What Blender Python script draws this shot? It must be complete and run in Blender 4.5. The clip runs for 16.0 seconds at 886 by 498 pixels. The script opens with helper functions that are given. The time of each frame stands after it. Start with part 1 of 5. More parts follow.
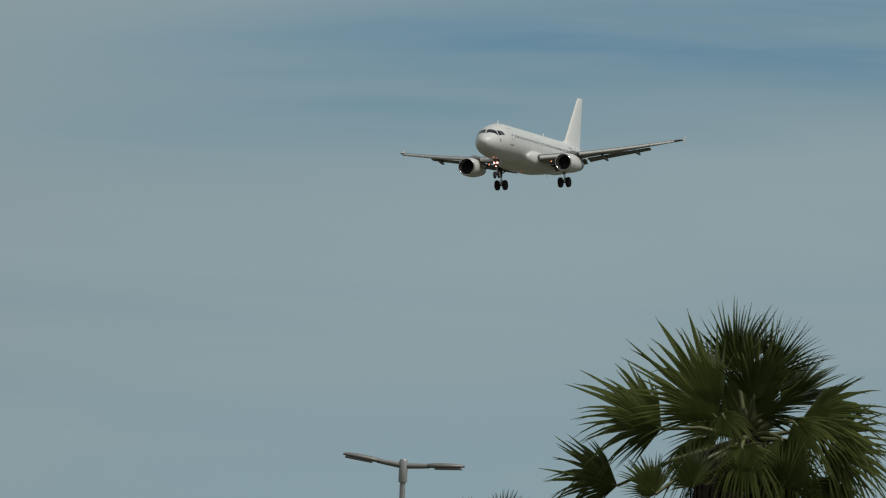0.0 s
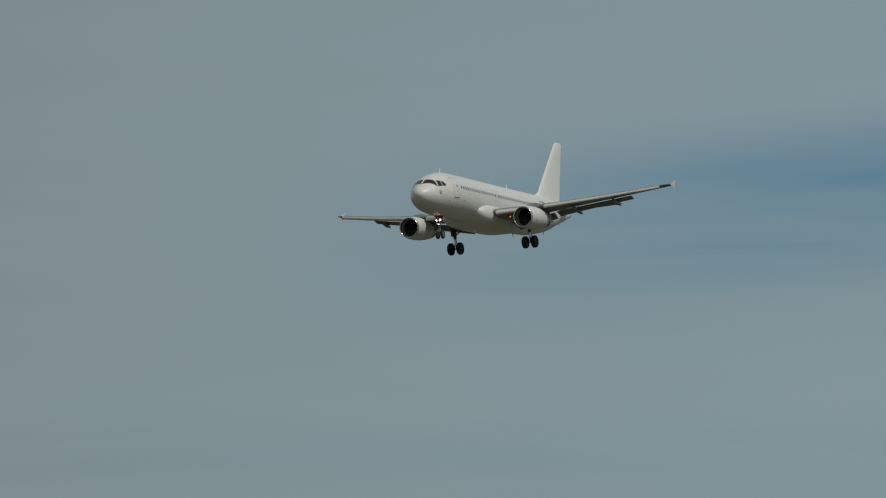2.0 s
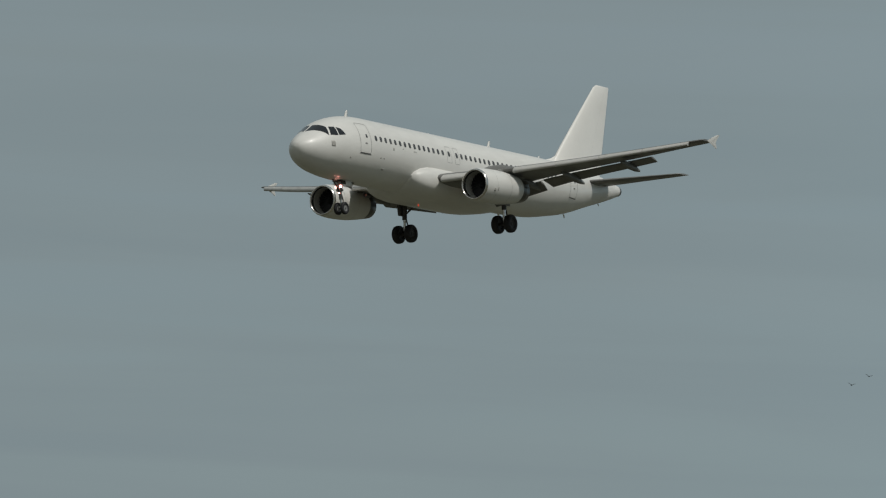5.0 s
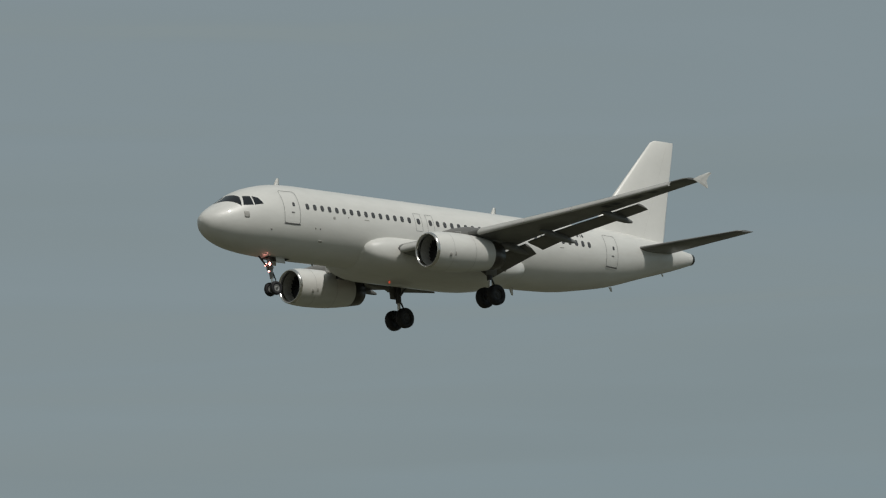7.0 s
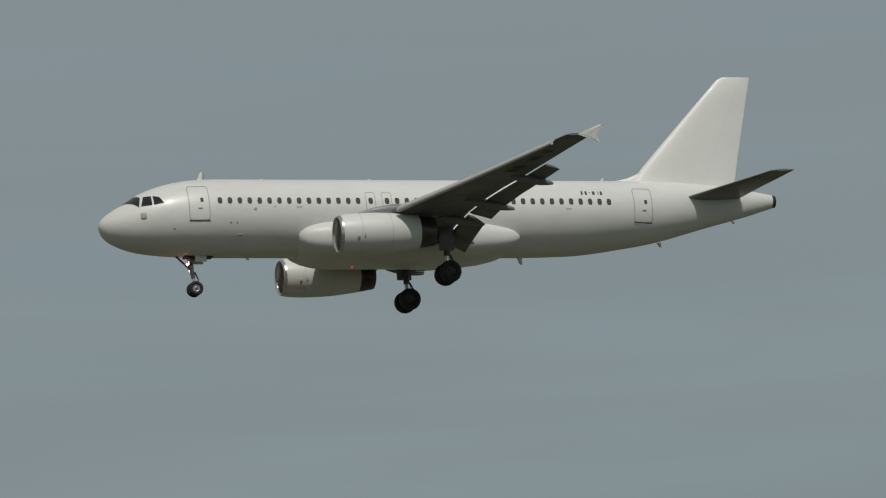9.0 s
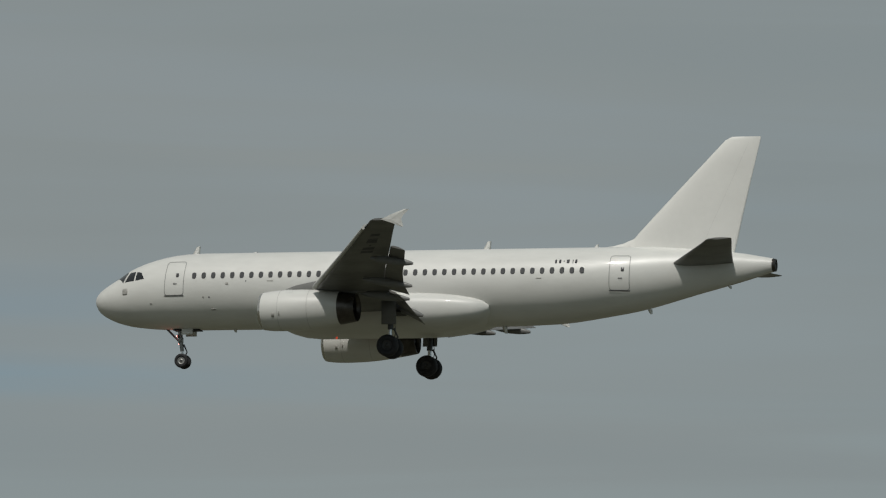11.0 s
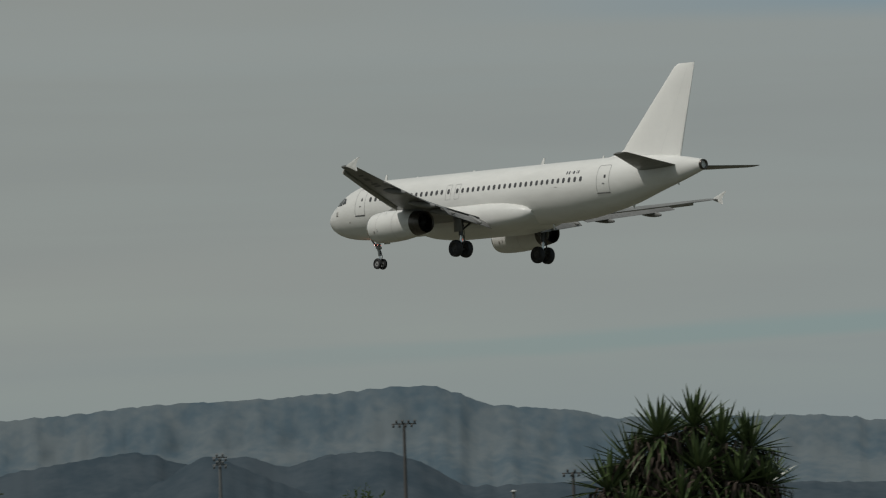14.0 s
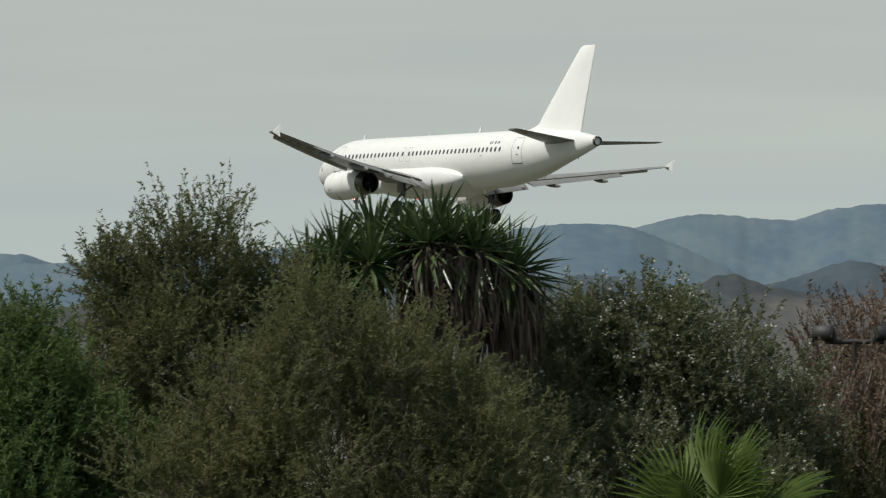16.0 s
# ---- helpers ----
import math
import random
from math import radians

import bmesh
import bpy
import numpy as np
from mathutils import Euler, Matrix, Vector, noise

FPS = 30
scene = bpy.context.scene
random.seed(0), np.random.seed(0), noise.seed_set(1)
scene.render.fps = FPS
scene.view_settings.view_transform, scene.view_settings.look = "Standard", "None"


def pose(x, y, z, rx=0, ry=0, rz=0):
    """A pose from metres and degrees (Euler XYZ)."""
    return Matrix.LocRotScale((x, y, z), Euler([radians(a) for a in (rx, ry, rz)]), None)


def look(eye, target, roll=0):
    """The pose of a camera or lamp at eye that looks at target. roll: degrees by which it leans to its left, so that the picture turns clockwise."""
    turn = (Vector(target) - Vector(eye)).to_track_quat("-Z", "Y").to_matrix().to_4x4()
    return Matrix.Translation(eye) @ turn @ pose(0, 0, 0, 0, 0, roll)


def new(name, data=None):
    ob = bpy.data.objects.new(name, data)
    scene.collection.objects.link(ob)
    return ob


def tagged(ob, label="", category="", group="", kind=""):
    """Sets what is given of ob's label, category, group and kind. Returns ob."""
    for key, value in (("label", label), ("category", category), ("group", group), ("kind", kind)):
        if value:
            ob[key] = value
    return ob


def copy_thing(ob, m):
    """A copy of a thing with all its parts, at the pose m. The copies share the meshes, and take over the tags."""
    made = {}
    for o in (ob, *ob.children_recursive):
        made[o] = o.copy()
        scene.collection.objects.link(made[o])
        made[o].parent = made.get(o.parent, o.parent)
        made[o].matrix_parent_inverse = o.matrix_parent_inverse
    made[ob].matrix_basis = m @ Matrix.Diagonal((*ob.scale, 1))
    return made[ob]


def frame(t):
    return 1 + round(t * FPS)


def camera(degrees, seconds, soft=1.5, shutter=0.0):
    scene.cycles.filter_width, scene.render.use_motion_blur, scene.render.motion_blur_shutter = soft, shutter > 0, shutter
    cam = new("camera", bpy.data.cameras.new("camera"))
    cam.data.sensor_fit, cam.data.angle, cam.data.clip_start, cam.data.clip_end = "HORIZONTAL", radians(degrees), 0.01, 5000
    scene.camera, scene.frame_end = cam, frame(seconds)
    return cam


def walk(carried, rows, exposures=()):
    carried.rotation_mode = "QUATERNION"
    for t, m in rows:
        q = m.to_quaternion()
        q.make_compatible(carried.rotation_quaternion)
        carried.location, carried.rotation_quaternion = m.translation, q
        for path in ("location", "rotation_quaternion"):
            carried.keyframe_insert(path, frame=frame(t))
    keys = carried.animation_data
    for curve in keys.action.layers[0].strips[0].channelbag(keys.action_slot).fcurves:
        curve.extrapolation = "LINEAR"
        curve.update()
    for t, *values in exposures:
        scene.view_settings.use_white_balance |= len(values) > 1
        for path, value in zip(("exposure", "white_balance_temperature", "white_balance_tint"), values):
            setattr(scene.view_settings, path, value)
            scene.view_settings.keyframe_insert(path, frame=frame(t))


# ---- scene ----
# ---------------------------------------------------------------- camera
EYE = 2.2  # height of the eye over the ground

AIM = [  # seconds; tilt, roll, turn
    (0.0, 93.719, -2.400, -70.716),
    (0.5, 93.855, -1.770, -69.295),
    (1.0, 94.364, -1.614, -68.268),
    (1.5, 94.754, -1.002, -67.756),
    (2.0, 95.056, -0.469, -67.080),
    (2.5, 95.213, -1.066, -65.814),
    (3.0, 95.739, -1.414, -64.239),
    (3.5, 95.704, -2.259, -62.511),
    (4.0, 95.537, -3.072, -60.882),
    (4.5, 95.595, -3.236, -58.789),
    (5.0, 95.799, -2.198, -56.438),
    (7.5, 98.984, 1.060, -36.785),
    (8.0, 98.086, 1.670, -30.274),
    (8.5, 98.096, 2.683, -23.946),
    (9.0, 98.270, 2.451, -16.660),
    (9.5, 97.842, 1.246, -8.835),
    (12.0, 95.264, -0.986, 29.018),
    (12.5, 94.651, -0.803, 34.089),
    (13.0, 94.069, -0.481, 39.203),
    (13.5, 93.383, 1.048, 43.934),
    (14.0, 92.970, 1.605, 48.051),
    (14.5, 92.685, 0.896, 51.010),
    (15.0, 92.220, 0.620, 54.059),
    (15.5, 91.874, 0.208, 56.346),
    (16.0, 91.208, 0.013, 58.723),
]
FLIGHT = [  # seconds; place from the eye; turns
    (0.0, 624.47, 210.38, 54.33, -0.00, 3.38, 90.00),
    (0.5, 584.55, 208.53, 52.01, -0.00, 3.40, 90.00),
    (1.0, 554.11, 209.34, 51.26, -0.00, 3.42, 90.00),
    (1.5, 528.47, 209.14, 51.16, -0.00, 3.45, 90.00),
    (2.0, 503.05, 208.57, 52.25, 0.00, 3.50, 90.00),
    (2.5, 470.75, 207.17, 51.79, 0.00, 3.55, 90.00),
    (3.0, 432.97, 204.39, 52.22, 0.00, 3.52, 90.00),
    (3.5, 401.95, 205.29, 49.23, -0.00, 3.48, 90.00),
    (4.0, 366.70, 204.65, 46.01, -0.00, 3.43, 90.00),
    (4.5, 336.28, 205.32, 43.74, -0.00, 3.38, 90.00),
    (5.0, 305.62, 204.35, 42.30, -0.00, 3.35, 90.00),
    (7.5, 190.09, 253.22, 52.02, 0.00, 3.20, 90.00),
    (8.0, 157.76, 268.81, 46.11, 0.00, 3.15, 90.00),
    (8.5, 125.65, 282.25, 46.42, 0.00, 3.02, 90.00),
    (9.0, 87.47, 291.32, 45.83, 0.00, 2.90, 90.00),
    (9.5, 44.60, 292.84, 42.18, 0.00, 2.80, 90.00),
    (12.0, -168.75, 299.83, 32.14, -0.01, 2.45, 90.07),
    (12.5, -207.31, 301.68, 31.16, -0.03, 2.44, 90.13),
    (13.0, -240.56, 291.49, 29.64, -0.05, 2.50, 90.20),
    (13.5, -269.09, 280.66, 25.52, -0.07, 2.57, 90.27),
    (14.0, -293.44, 269.50, 23.96, -0.11, 2.65, 89.86),
    (14.5, -310.89, 255.89, 21.98, -0.13, 2.75, 89.62),
    (15.0, -322.03, 238.19, 19.65, -0.25, 2.45, 89.87),
    (15.5, -331.76, 222.51, 17.27, -0.20, 2.60, 90.14),
    (16.0, -365.33, 221.98, 15.34, 0.22, 3.27, 90.77),
]
cam = camera(8.705, 16.0, soft=1.2, shutter=0.08)
walk(cam, [(t, pose(0, 0, EYE, rx, ry, rz)) for t, rx, ry, rz in AIM],
     exposures=[(0.0, 0.05), (0.8, -0.14), (2.5, -0.16), (3.3, -0.08), (4.5, 0.0), (14.5, 0.0), (15.0, 0.03), (15.5, 0.18), (16.0, 0.85)])

# ---------------------------------------------------------------- light
SUN_EL, SUN_AZ = 56.0, 188.0  # degrees; azimuth clockwise from +y
sun = new("sun", bpy.data.lights.new("sun", "SUN"))
sun.data.energy, sun.data.angle, sun.data.color = 2.1, radians(1.5), (1.0, 0.965, 0.91)
_e, _a = radians(SUN_EL), radians(SUN_AZ)
SUN_WAY = Vector((math.sin(_a) * math.cos(_e), math.cos(_a) * math.cos(_e), math.sin(_e)))
sun.matrix_world = look(SUN_WAY * 100, (0, 0, 0))


def build_world():
    w = bpy.data.worlds.new("sky")
    scene.world = w
    w.use_nodes = True
    nt = w.node_tree
    nt.nodes.clear()
    n, l = nt.nodes.new, nt.links.new
    out, bg = n("ShaderNodeOutputWorld"), n("ShaderNodeBackground")
    sky = n("ShaderNodeTexSky")
    sky.sky_type, sky.sun_disc = "NISHITA", False
    sky.sun_elevation, sky.sun_rotation = radians(SUN_EL), radians(SUN_AZ)
    sky.air_density, sky.dust_density, sky.ozone_density = 1.0, 0.6, 2.0
    def mul(x, colour):
        m = n("ShaderNodeMix")
        m.data_type, m.blend_type = "RGBA", "MULTIPLY"
        m.inputs[0].default_value = 1.0
        m.inputs[7].default_value = (*colour, 1)
        l(x, m.inputs[6])
        return m.outputs[2]

    def blend(fac, x, y):
        m = n("ShaderNodeMix")
        m.data_type = "RGBA"
        l(fac, m.inputs[0])
        for sock, val in ((m.inputs[6], x), (m.inputs[7], y)):
            if isinstance(val, tuple):
                sock.default_value = (*val, 1)
            else:
                l(val, sock)
        return m.outputs[2]

    def span(x, a, b, lo=0.0, hi=1.0):
        m = n("ShaderNodeMapRange")
        m.interpolation_type = "SMOOTHSTEP"
        for key, val in (("From Min", a), ("From Max", b), ("To Min", lo), ("To Max", hi)):
            m.inputs[key].default_value = val
        l(x, m.inputs[0])
        return m.outputs[0]

    def calc(op, x, y):
        m = n("ShaderNodeMath")
        m.operation = op
        m.inputs[2].default_value = 0.5
        for sock, val in zip(m.inputs, (x, y)):
            if isinstance(val, float):
                sock.default_value = val
            else:
                l(val, sock)
        return m.outputs[0]

    tc = n("ShaderNodeTexCoord")
    axes = n("ShaderNodeSeparateXYZ")
    l(tc.outputs["Generated"], axes.inputs[0])

    def streaks(scale, place, detail, distort):
        m, t = n("ShaderNodeMapping"), n("ShaderNodeTexNoise")
        m.inputs["Scale"].default_value, m.inputs["Location"].default_value = scale, place
        l(tc.outputs["Generated"], m.inputs[0])
        t.inputs["Scale"].default_value, t.inputs["Detail"].default_value = 1.0, detail
        t.inputs["Roughness"].default_value, t.inputs["Distortion"].default_value = 0.5, distort
        l(m.outputs[0], t.inputs[0])
        return t.outputs[0]

    broad = streaks((3.0, 3.0, 22.0), (0.3, 0.0, 0.37), 2.0, 0.6)
    thin = streaks((6.0, 6.0, 85.0), (1.7, 0.4, 2.1), 4.0, 0.5)
    # the clear sky shows through a few long rifts between the sheets of high cloud
    fray = calc("ADD", calc("MULTIPLY", calc("SUBTRACT", broad, 0.5), 0.010), calc("MULTIPLY", calc("SUBTRACT", thin, 0.5), 0.005))
    height = calc("ADD", axes.outputs[2], fray)
    tears = span(calc("ADD", calc("MULTIPLY", thin, 0.6), calc("MULTIPLY", broad, 0.4)), 0.40, 0.64)

    def rift(h, low_edge, full, fade, high_edge, power):
        band = calc("MULTIPLY", span(h, low_edge, full), span(h, high_edge, fade))
        return calc("MULTIPLY", band, calc("MULTIPLY_ADD", tears, power))

    west = calc("MULTIPLY", span(axes.outputs[0], -0.24, -0.44), span(axes.outputs[0], -0.755, -0.66))
    open_sky = calc("ADD", calc("MULTIPLY", tears, 0.14), calc("MULTIPLY", calc("MULTIPLY", rift(height, 0.0895, 0.0940, 0.0965, 0.1005, 0.6), west), 0.44))
    open_sky = calc("ADD", open_sky, calc("MULTIPLY", calc("MULTIPLY", rift(height, 0.1025, 0.1070, 0.1105, 0.1160, 0.6), west), 0.40))
    lean = calc("SUBTRACT", height, calc("MULTIPLY", calc("SUBTRACT", calc("MAXIMUM", axes.outputs[0], 0.9), 0.9), 0.31))
    east = calc("MULTIPLY", rift(lean, 0.064, 0.080, 0.088, 0.104, 0.6), span(axes.outputs[0], 0.900, 0.945))
    open_sky = calc("ADD", open_sky, calc("MULTIPLY", east, 1.05))
    low = calc("ADD", height, calc("MULTIPLY", calc("SUBTRACT", 0.0, calc("MINIMUM", calc("ADD", axes.outputs[0], 0.62), 0.0)), 0.053))
    wash = calc("MULTIPLY", calc("MULTIPLY", span(height, 0.064, 0.086), span(height, 0.114, 0.102)), calc("MULTIPLY", span(axes.outputs[0], -0.28, -0.44), span(axes.outputs[0], -0.66, -0.57)))
    open_sky = calc("ADD", open_sky, calc("MULTIPLY", wash, 0.22))
    slit = calc("MULTIPLY", calc("MULTIPLY", span(low, 0.0382, 0.0405), span(low, 0.0440, 0.0418)), calc("MULTIPLY", span(axes.outputs[0], -0.45, -0.56), span(axes.outputs[0], -0.80, -0.70)))
    open_sky = calc("ADD", open_sky, calc("MULTIPLY", slit, 0.38))
    # haze: cooler towards +x, warmer and duller towards -x
    tone = n("ShaderNodeValToRGB")
    tone.color_ramp.interpolation = "EASE"
    for i, (x, colour) in enumerate(((-0.85, (0.272, 0.289, 0.272)), (-0.5, (0.256, 0.281, 0.279)), (0.3, (0.234, 0.277, 0.288)), (0.83, (0.226, 0.274, 0.286)), (0.95, (0.252, 0.332, 0.360)))):
        stop = tone.color_ramp.elements[i] if i < 2 else tone.color_ramp.elements.new((x + 1) / 2)
        stop.position, stop.color = (x + 1) / 2, (*colour, 1)
    l(calc("MULTIPLY_ADD", axes.outputs[0], 0.5), tone.inputs[0])
    veil = tone.outputs[0]
    veil = blend(span(thin, 0.35, 0.70), veil, mul(veil, (1.09, 1.06, 1.03)))
    veil = blend(span(broad, 0.35, 0.65), mul(veil, (0.91, 0.94, 0.965)), veil)
    # cooler in the haze just over the horizon
    veil = blend(span(axes.outputs[2], 0.018, 0.050), mul(veil, (0.94, 0.99, 1.02)), veil)
    clear = mul(sky.outputs[0], (0.034, 0.047, 0.055))
    l(blend(open_sky, veil, clear), bg.inputs[0])
    bg.inputs[1].default_value = 1.0
    l(bg.outputs[0], out.inputs[0])


build_world()


# ---------------------------------------------------------------- materials
def material(name, base, rough=0.5, metal=0.0, vary=0.12, scale=3.0, fine=40.0, bump=0.0, emit=None, power=0.0,
             alt=None, coat=0.0, island=0.0, random_tint=0.0, translucent=0.0, stretch=(1, 1, 1), gloss_vary=0.08, contrast=0.0, sheen=0.5):
    """A surface with two scales of variation in tone and gloss, and fine relief."""
    m = bpy.data.materials.new(name)
    m.use_nodes = True
    nt = m.node_tree
    n, l = nt.nodes.new, nt.links.new
    b = nt.nodes["Principled BSDF"]
    b.inputs["Metallic"].default_value = metal
    b.inputs["Coat Weight"].default_value = coat
    tc = n("ShaderNodeTexCoord")
    mp = n("ShaderNodeMapping")
    mp.inputs["Scale"].default_value = stretch
    l(tc.outputs["Object"], mp.inputs[0])
    big, small = n("ShaderNodeTexNoise"), n("ShaderNodeTexNoise")
    big.inputs["Scale"].default_value, big.inputs["Detail"].default_value = scale, 4
    small.inputs["Scale"].default_value, small.inputs["Detail"].default_value = fine, 3
    l(mp.outputs[0], big.inputs[0])
    l(mp.outputs[0], small.inputs[0])
    s = n("ShaderNodeMath")
    s.operation = "MULTIPLY_ADD"
    s.inputs[1].default_value = 0.45
    l(small.outputs[0], s.inputs[0])
    l(big.outputs[0], s.inputs[2])
    src = s.outputs[0]
    lo, hi = 0.45 + 0.17 * contrast, 1.0 - 0.17 * contrast
    b.inputs["Specular IOR Level"].default_value = sheen
    if island or random_tint:
        r = n("ShaderNodeNewGeometry").outputs["Random Per Island"] if island else n("ShaderNodeObjectInfo").outputs["Random"]
        k = n("ShaderNodeMath")
        k.operation = "MULTIPLY_ADD"
        k.inputs[1].default_value = island or random_tint
        l(r, k.inputs[0])
        l(src, k.inputs[2])
        src, hi = k.outputs[0], hi + (island or random_tint)
    mr = n("ShaderNodeMapRange")
    mr.inputs["From Min"].default_value, mr.inputs["From Max"].default_value = lo, hi
    l(src, mr.inputs[0])
    mix = n("ShaderNodeMix")
    mix.data_type = "RGBA"
    c2 = alt or tuple(c * (1 - vary) for c in base)
    c1 = base if alt else tuple(min(1, c * (1 + vary * 0.5)) for c in base)
    mix.inputs[6].default_value, mix.inputs[7].default_value = (*c1, 1), (*c2, 1)
    l(mr.outputs[0], mix.inputs[0])
    l(mix.outputs[2], b.inputs["Base Color"])
    rr = n("ShaderNodeMapRange")
    for key, v in (("From Min", lo), ("From Max", hi), ("To Min", max(0.02, rough - gloss_vary)), ("To Max", min(1, rough + gloss_vary))):
        rr.inputs[key].default_value = v
    l(src, rr.inputs[0])
    l(rr.outputs[0], b.inputs["Roughness"])
    if bump:
        bp = n("ShaderNodeBump")
        bp.inputs["Strength"].default_value, bp.inputs["Distance"].default_value = 0.6, bump
        l(s.outputs[0], bp.inputs["Height"])
        l(bp.outputs[0], b.inputs["Normal"])
    if emit:
        b.inputs["Emission Color"].default_value, b.inputs["Emission Strength"].default_value = (*emit, 1), power
    if translucent:
        tr, sh = n("ShaderNodeBsdfTranslucent"), n("ShaderNodeMixShader")
        l(mix.outputs[2], tr.inputs[0])
        sh.inputs[0].default_value = translucent
        l(b.outputs[0], sh.inputs[1])
        l(tr.outputs[0], sh.inputs[2])
        l(sh.outputs[0], nt.nodes["Material Output"].inputs[0])
    return m


FENCE_GREY = material("pale_grey_tip_paint", (0.62, 0.62, 0.59), 0.45, vary=0.2, scale=2.0)
WHITE = material("white_aircraft_paint", (0.71, 0.705, 0.67), 0.42, vary=0.13, scale=0.35, fine=2.4, coat=0.3, stretch=(1, 0.35, 1))
FIN_WHITE = material("white_fin_paint", (0.80, 0.79, 0.75), 0.36, vary=0.05, scale=0.5, fine=3.0, coat=0.2)
# wing and flap greys are darkened to carry the underside's shade, tops included
WING_GREY = material("shade_darkened_wing_grey", (0.180, 0.180, 0.172), 0.42, vary=0.32, scale=0.7, fine=5.0, stretch=(1, 0.3, 1))
SLAT_METAL = material("bare_slat_metal", (0.52, 0.515, 0.49), 0.5, metal=0.1, vary=0.15, scale=1.0, fine=8.0)
FLAP_GREY = material("shade_darkened_flap_grey", (0.165, 0.162, 0.155), 0.45, vary=0.30, scale=1.0, fine=6.0, stretch=(1, 0.4, 1))
LIP_METAL = material("polished_inlet_lip", (0.72, 0.70, 0.67), 0.22, metal=0.95, vary=0.12, scale=2.0)
HOT_METAL = material("dark_nozzle_metal", (0.11, 0.10, 0.09), 0.32, metal=0.85, vary=0.4, scale=2.0, fine=14.0)
BLACK = material("black_inside", (0.012, 0.012, 0.013), 0.6, vary=0.3)
FAN_METAL = material("fan_metal", (0.018, 0.018, 0.020), 0.6, metal=0.3, vary=0.3, scale=5.0)
GLASS_DARK = material("dark_cabin_glass", (0.078, 0.078, 0.080), 0.18, vary=0.3, coat=0.2)
COCKPIT_GLASS = material("dark_cockpit_glass", (0.012, 0.013, 0.016), 0.06, vary=0.3, coat=0.5)
SEAM = material("grey_seam_sealant", (0.28, 0.28, 0.27), 0.6, vary=0.25)
SILL_DARK = material("worn_door_sill", (0.10, 0.10, 0.10), 0.5, vary=0.3)
TYRE = material("black_tyre_rubber", (0.016, 0.016, 0.018), 0.75, vary=0.4, scale=4.0, fine=30.0, bump=0.004)
RIM = material("dark_wheel_rim", (0.045, 0.045, 0.045), 0.5, metal=0.2, vary=0.3, scale=6.0)
NOSE_RIM = material("grey_wheel_rim", (0.30, 0.30, 0.29), 0.4, metal=0.4, vary=0.3, scale=6.0)
PALE_SEAM = material("pale_seam", (0.50, 0.495, 0.47), 0.5, vary=0.15)
FIN_SEAM = material("faint_fin_seam", (0.66, 0.65, 0.62), 0.5, vary=0.1)
NOSE_STRUT = material("pale_gear_paint", (0.30, 0.30, 0.29), 0.4, metal=0.3, vary=0.35, scale=5.0, fine=30.0)
STRUT = material("grey_gear_paint", (0.075, 0.075, 0.075), 0.45, metal=0.2, vary=0.35, scale=4.0, fine=25.0)
CHROME = material("bright_oleo", (0.75, 0.75, 0.74), 0.15, metal=1.0, vary=0.1)
LAMP_GLOW = material("lit_taxi_lamp", (0.9, 0.85, 0.8), 0.3, emit=(1.0, 0.36, 0.30), power=9.0)
LAND_GLOW = material("lit_landing_lamp", (0.9, 0.85, 0.8), 0.3, emit=(1.0, 0.36, 0.22), power=1.6)
BEACON = material("lit_red_beacon", (0.8, 0.1, 0.05), 0.3, emit=(1.0, 0.12, 0.05), power=0.4)
MARK_DARK = material("dark_marking", (0.05, 0.05, 0.06), 0.5, vary=0.2)
PLATE_GREY = material("grey_access_plate", (0.42, 0.41, 0.38), 0.45, vary=0.3, scale=8.0)


# ---------------------------------------------------------------- mesh helpers
def smooth(me, on=True):
    me.polygons.foreach_set("use_smooth", [on] * len(me.polygons))


def mesh_of(name, verts, faces, mat, shade=True):
    me = bpy.data.meshes.new(name)
    me.from_pydata([tuple(map(float, v)) for v in verts], [], [tuple(map(int, q)) for q in faces])
    me.materials.append(mat)
    smooth(me, shade)
    return me


def part(name, geo, mat, parent=None, label="", shade=True, at=None):
    """One mesh object, under a thing or a part. geo: (verts, faces) or a mesh."""
    me = geo if isinstance(geo, bpy.types.Mesh) else mesh_of(name, geo[0], geo[1], mat, shade)
    ob = new(name, me)
    ob.parent = parent
    if at is not None:
        ob.matrix_basis = at
    return tagged(ob, label) if label else ob


def thing(name, label, category, at=None, group="", kind=""):
    ob = new(name)
    ob.empty_display_size = 0.5
    if at is not None:
        ob.matrix_basis = at
    return tagged(ob, label, category, group, kind)


def loft(rings, closed=True, cap=True):
    """Skin a row of rings with equal counts."""
    k = len(rings[0])
    v = [p for r in rings for p in r]
    f = []
    for i in range(len(rings) - 1):
        for j in range(k if closed else k - 1):
            a, b = i * k + j, i * k + (j + 1) % k
            f.append((a, b, b + k, a + k))
    if cap and closed:
        n = len(v)
        v += list(rings[0]) + list(rings[-1])  # ends of their own keep crisp edges
        f.append(tuple(reversed(range(n, n + k))))
        f.append(tuple(range(n + k, n + 2 * k)))
    return v, f


def merge(*geos):
    v, f = [], []
    for gv, gf in geos:
        o = len(v)
        v += list(gv)
        f += [tuple(i + o for i in q) for q in gf]
    return v, f


def moved(geo, m):
    return [tuple(m @ Vector(p)) for p in geo[0]], geo[1]


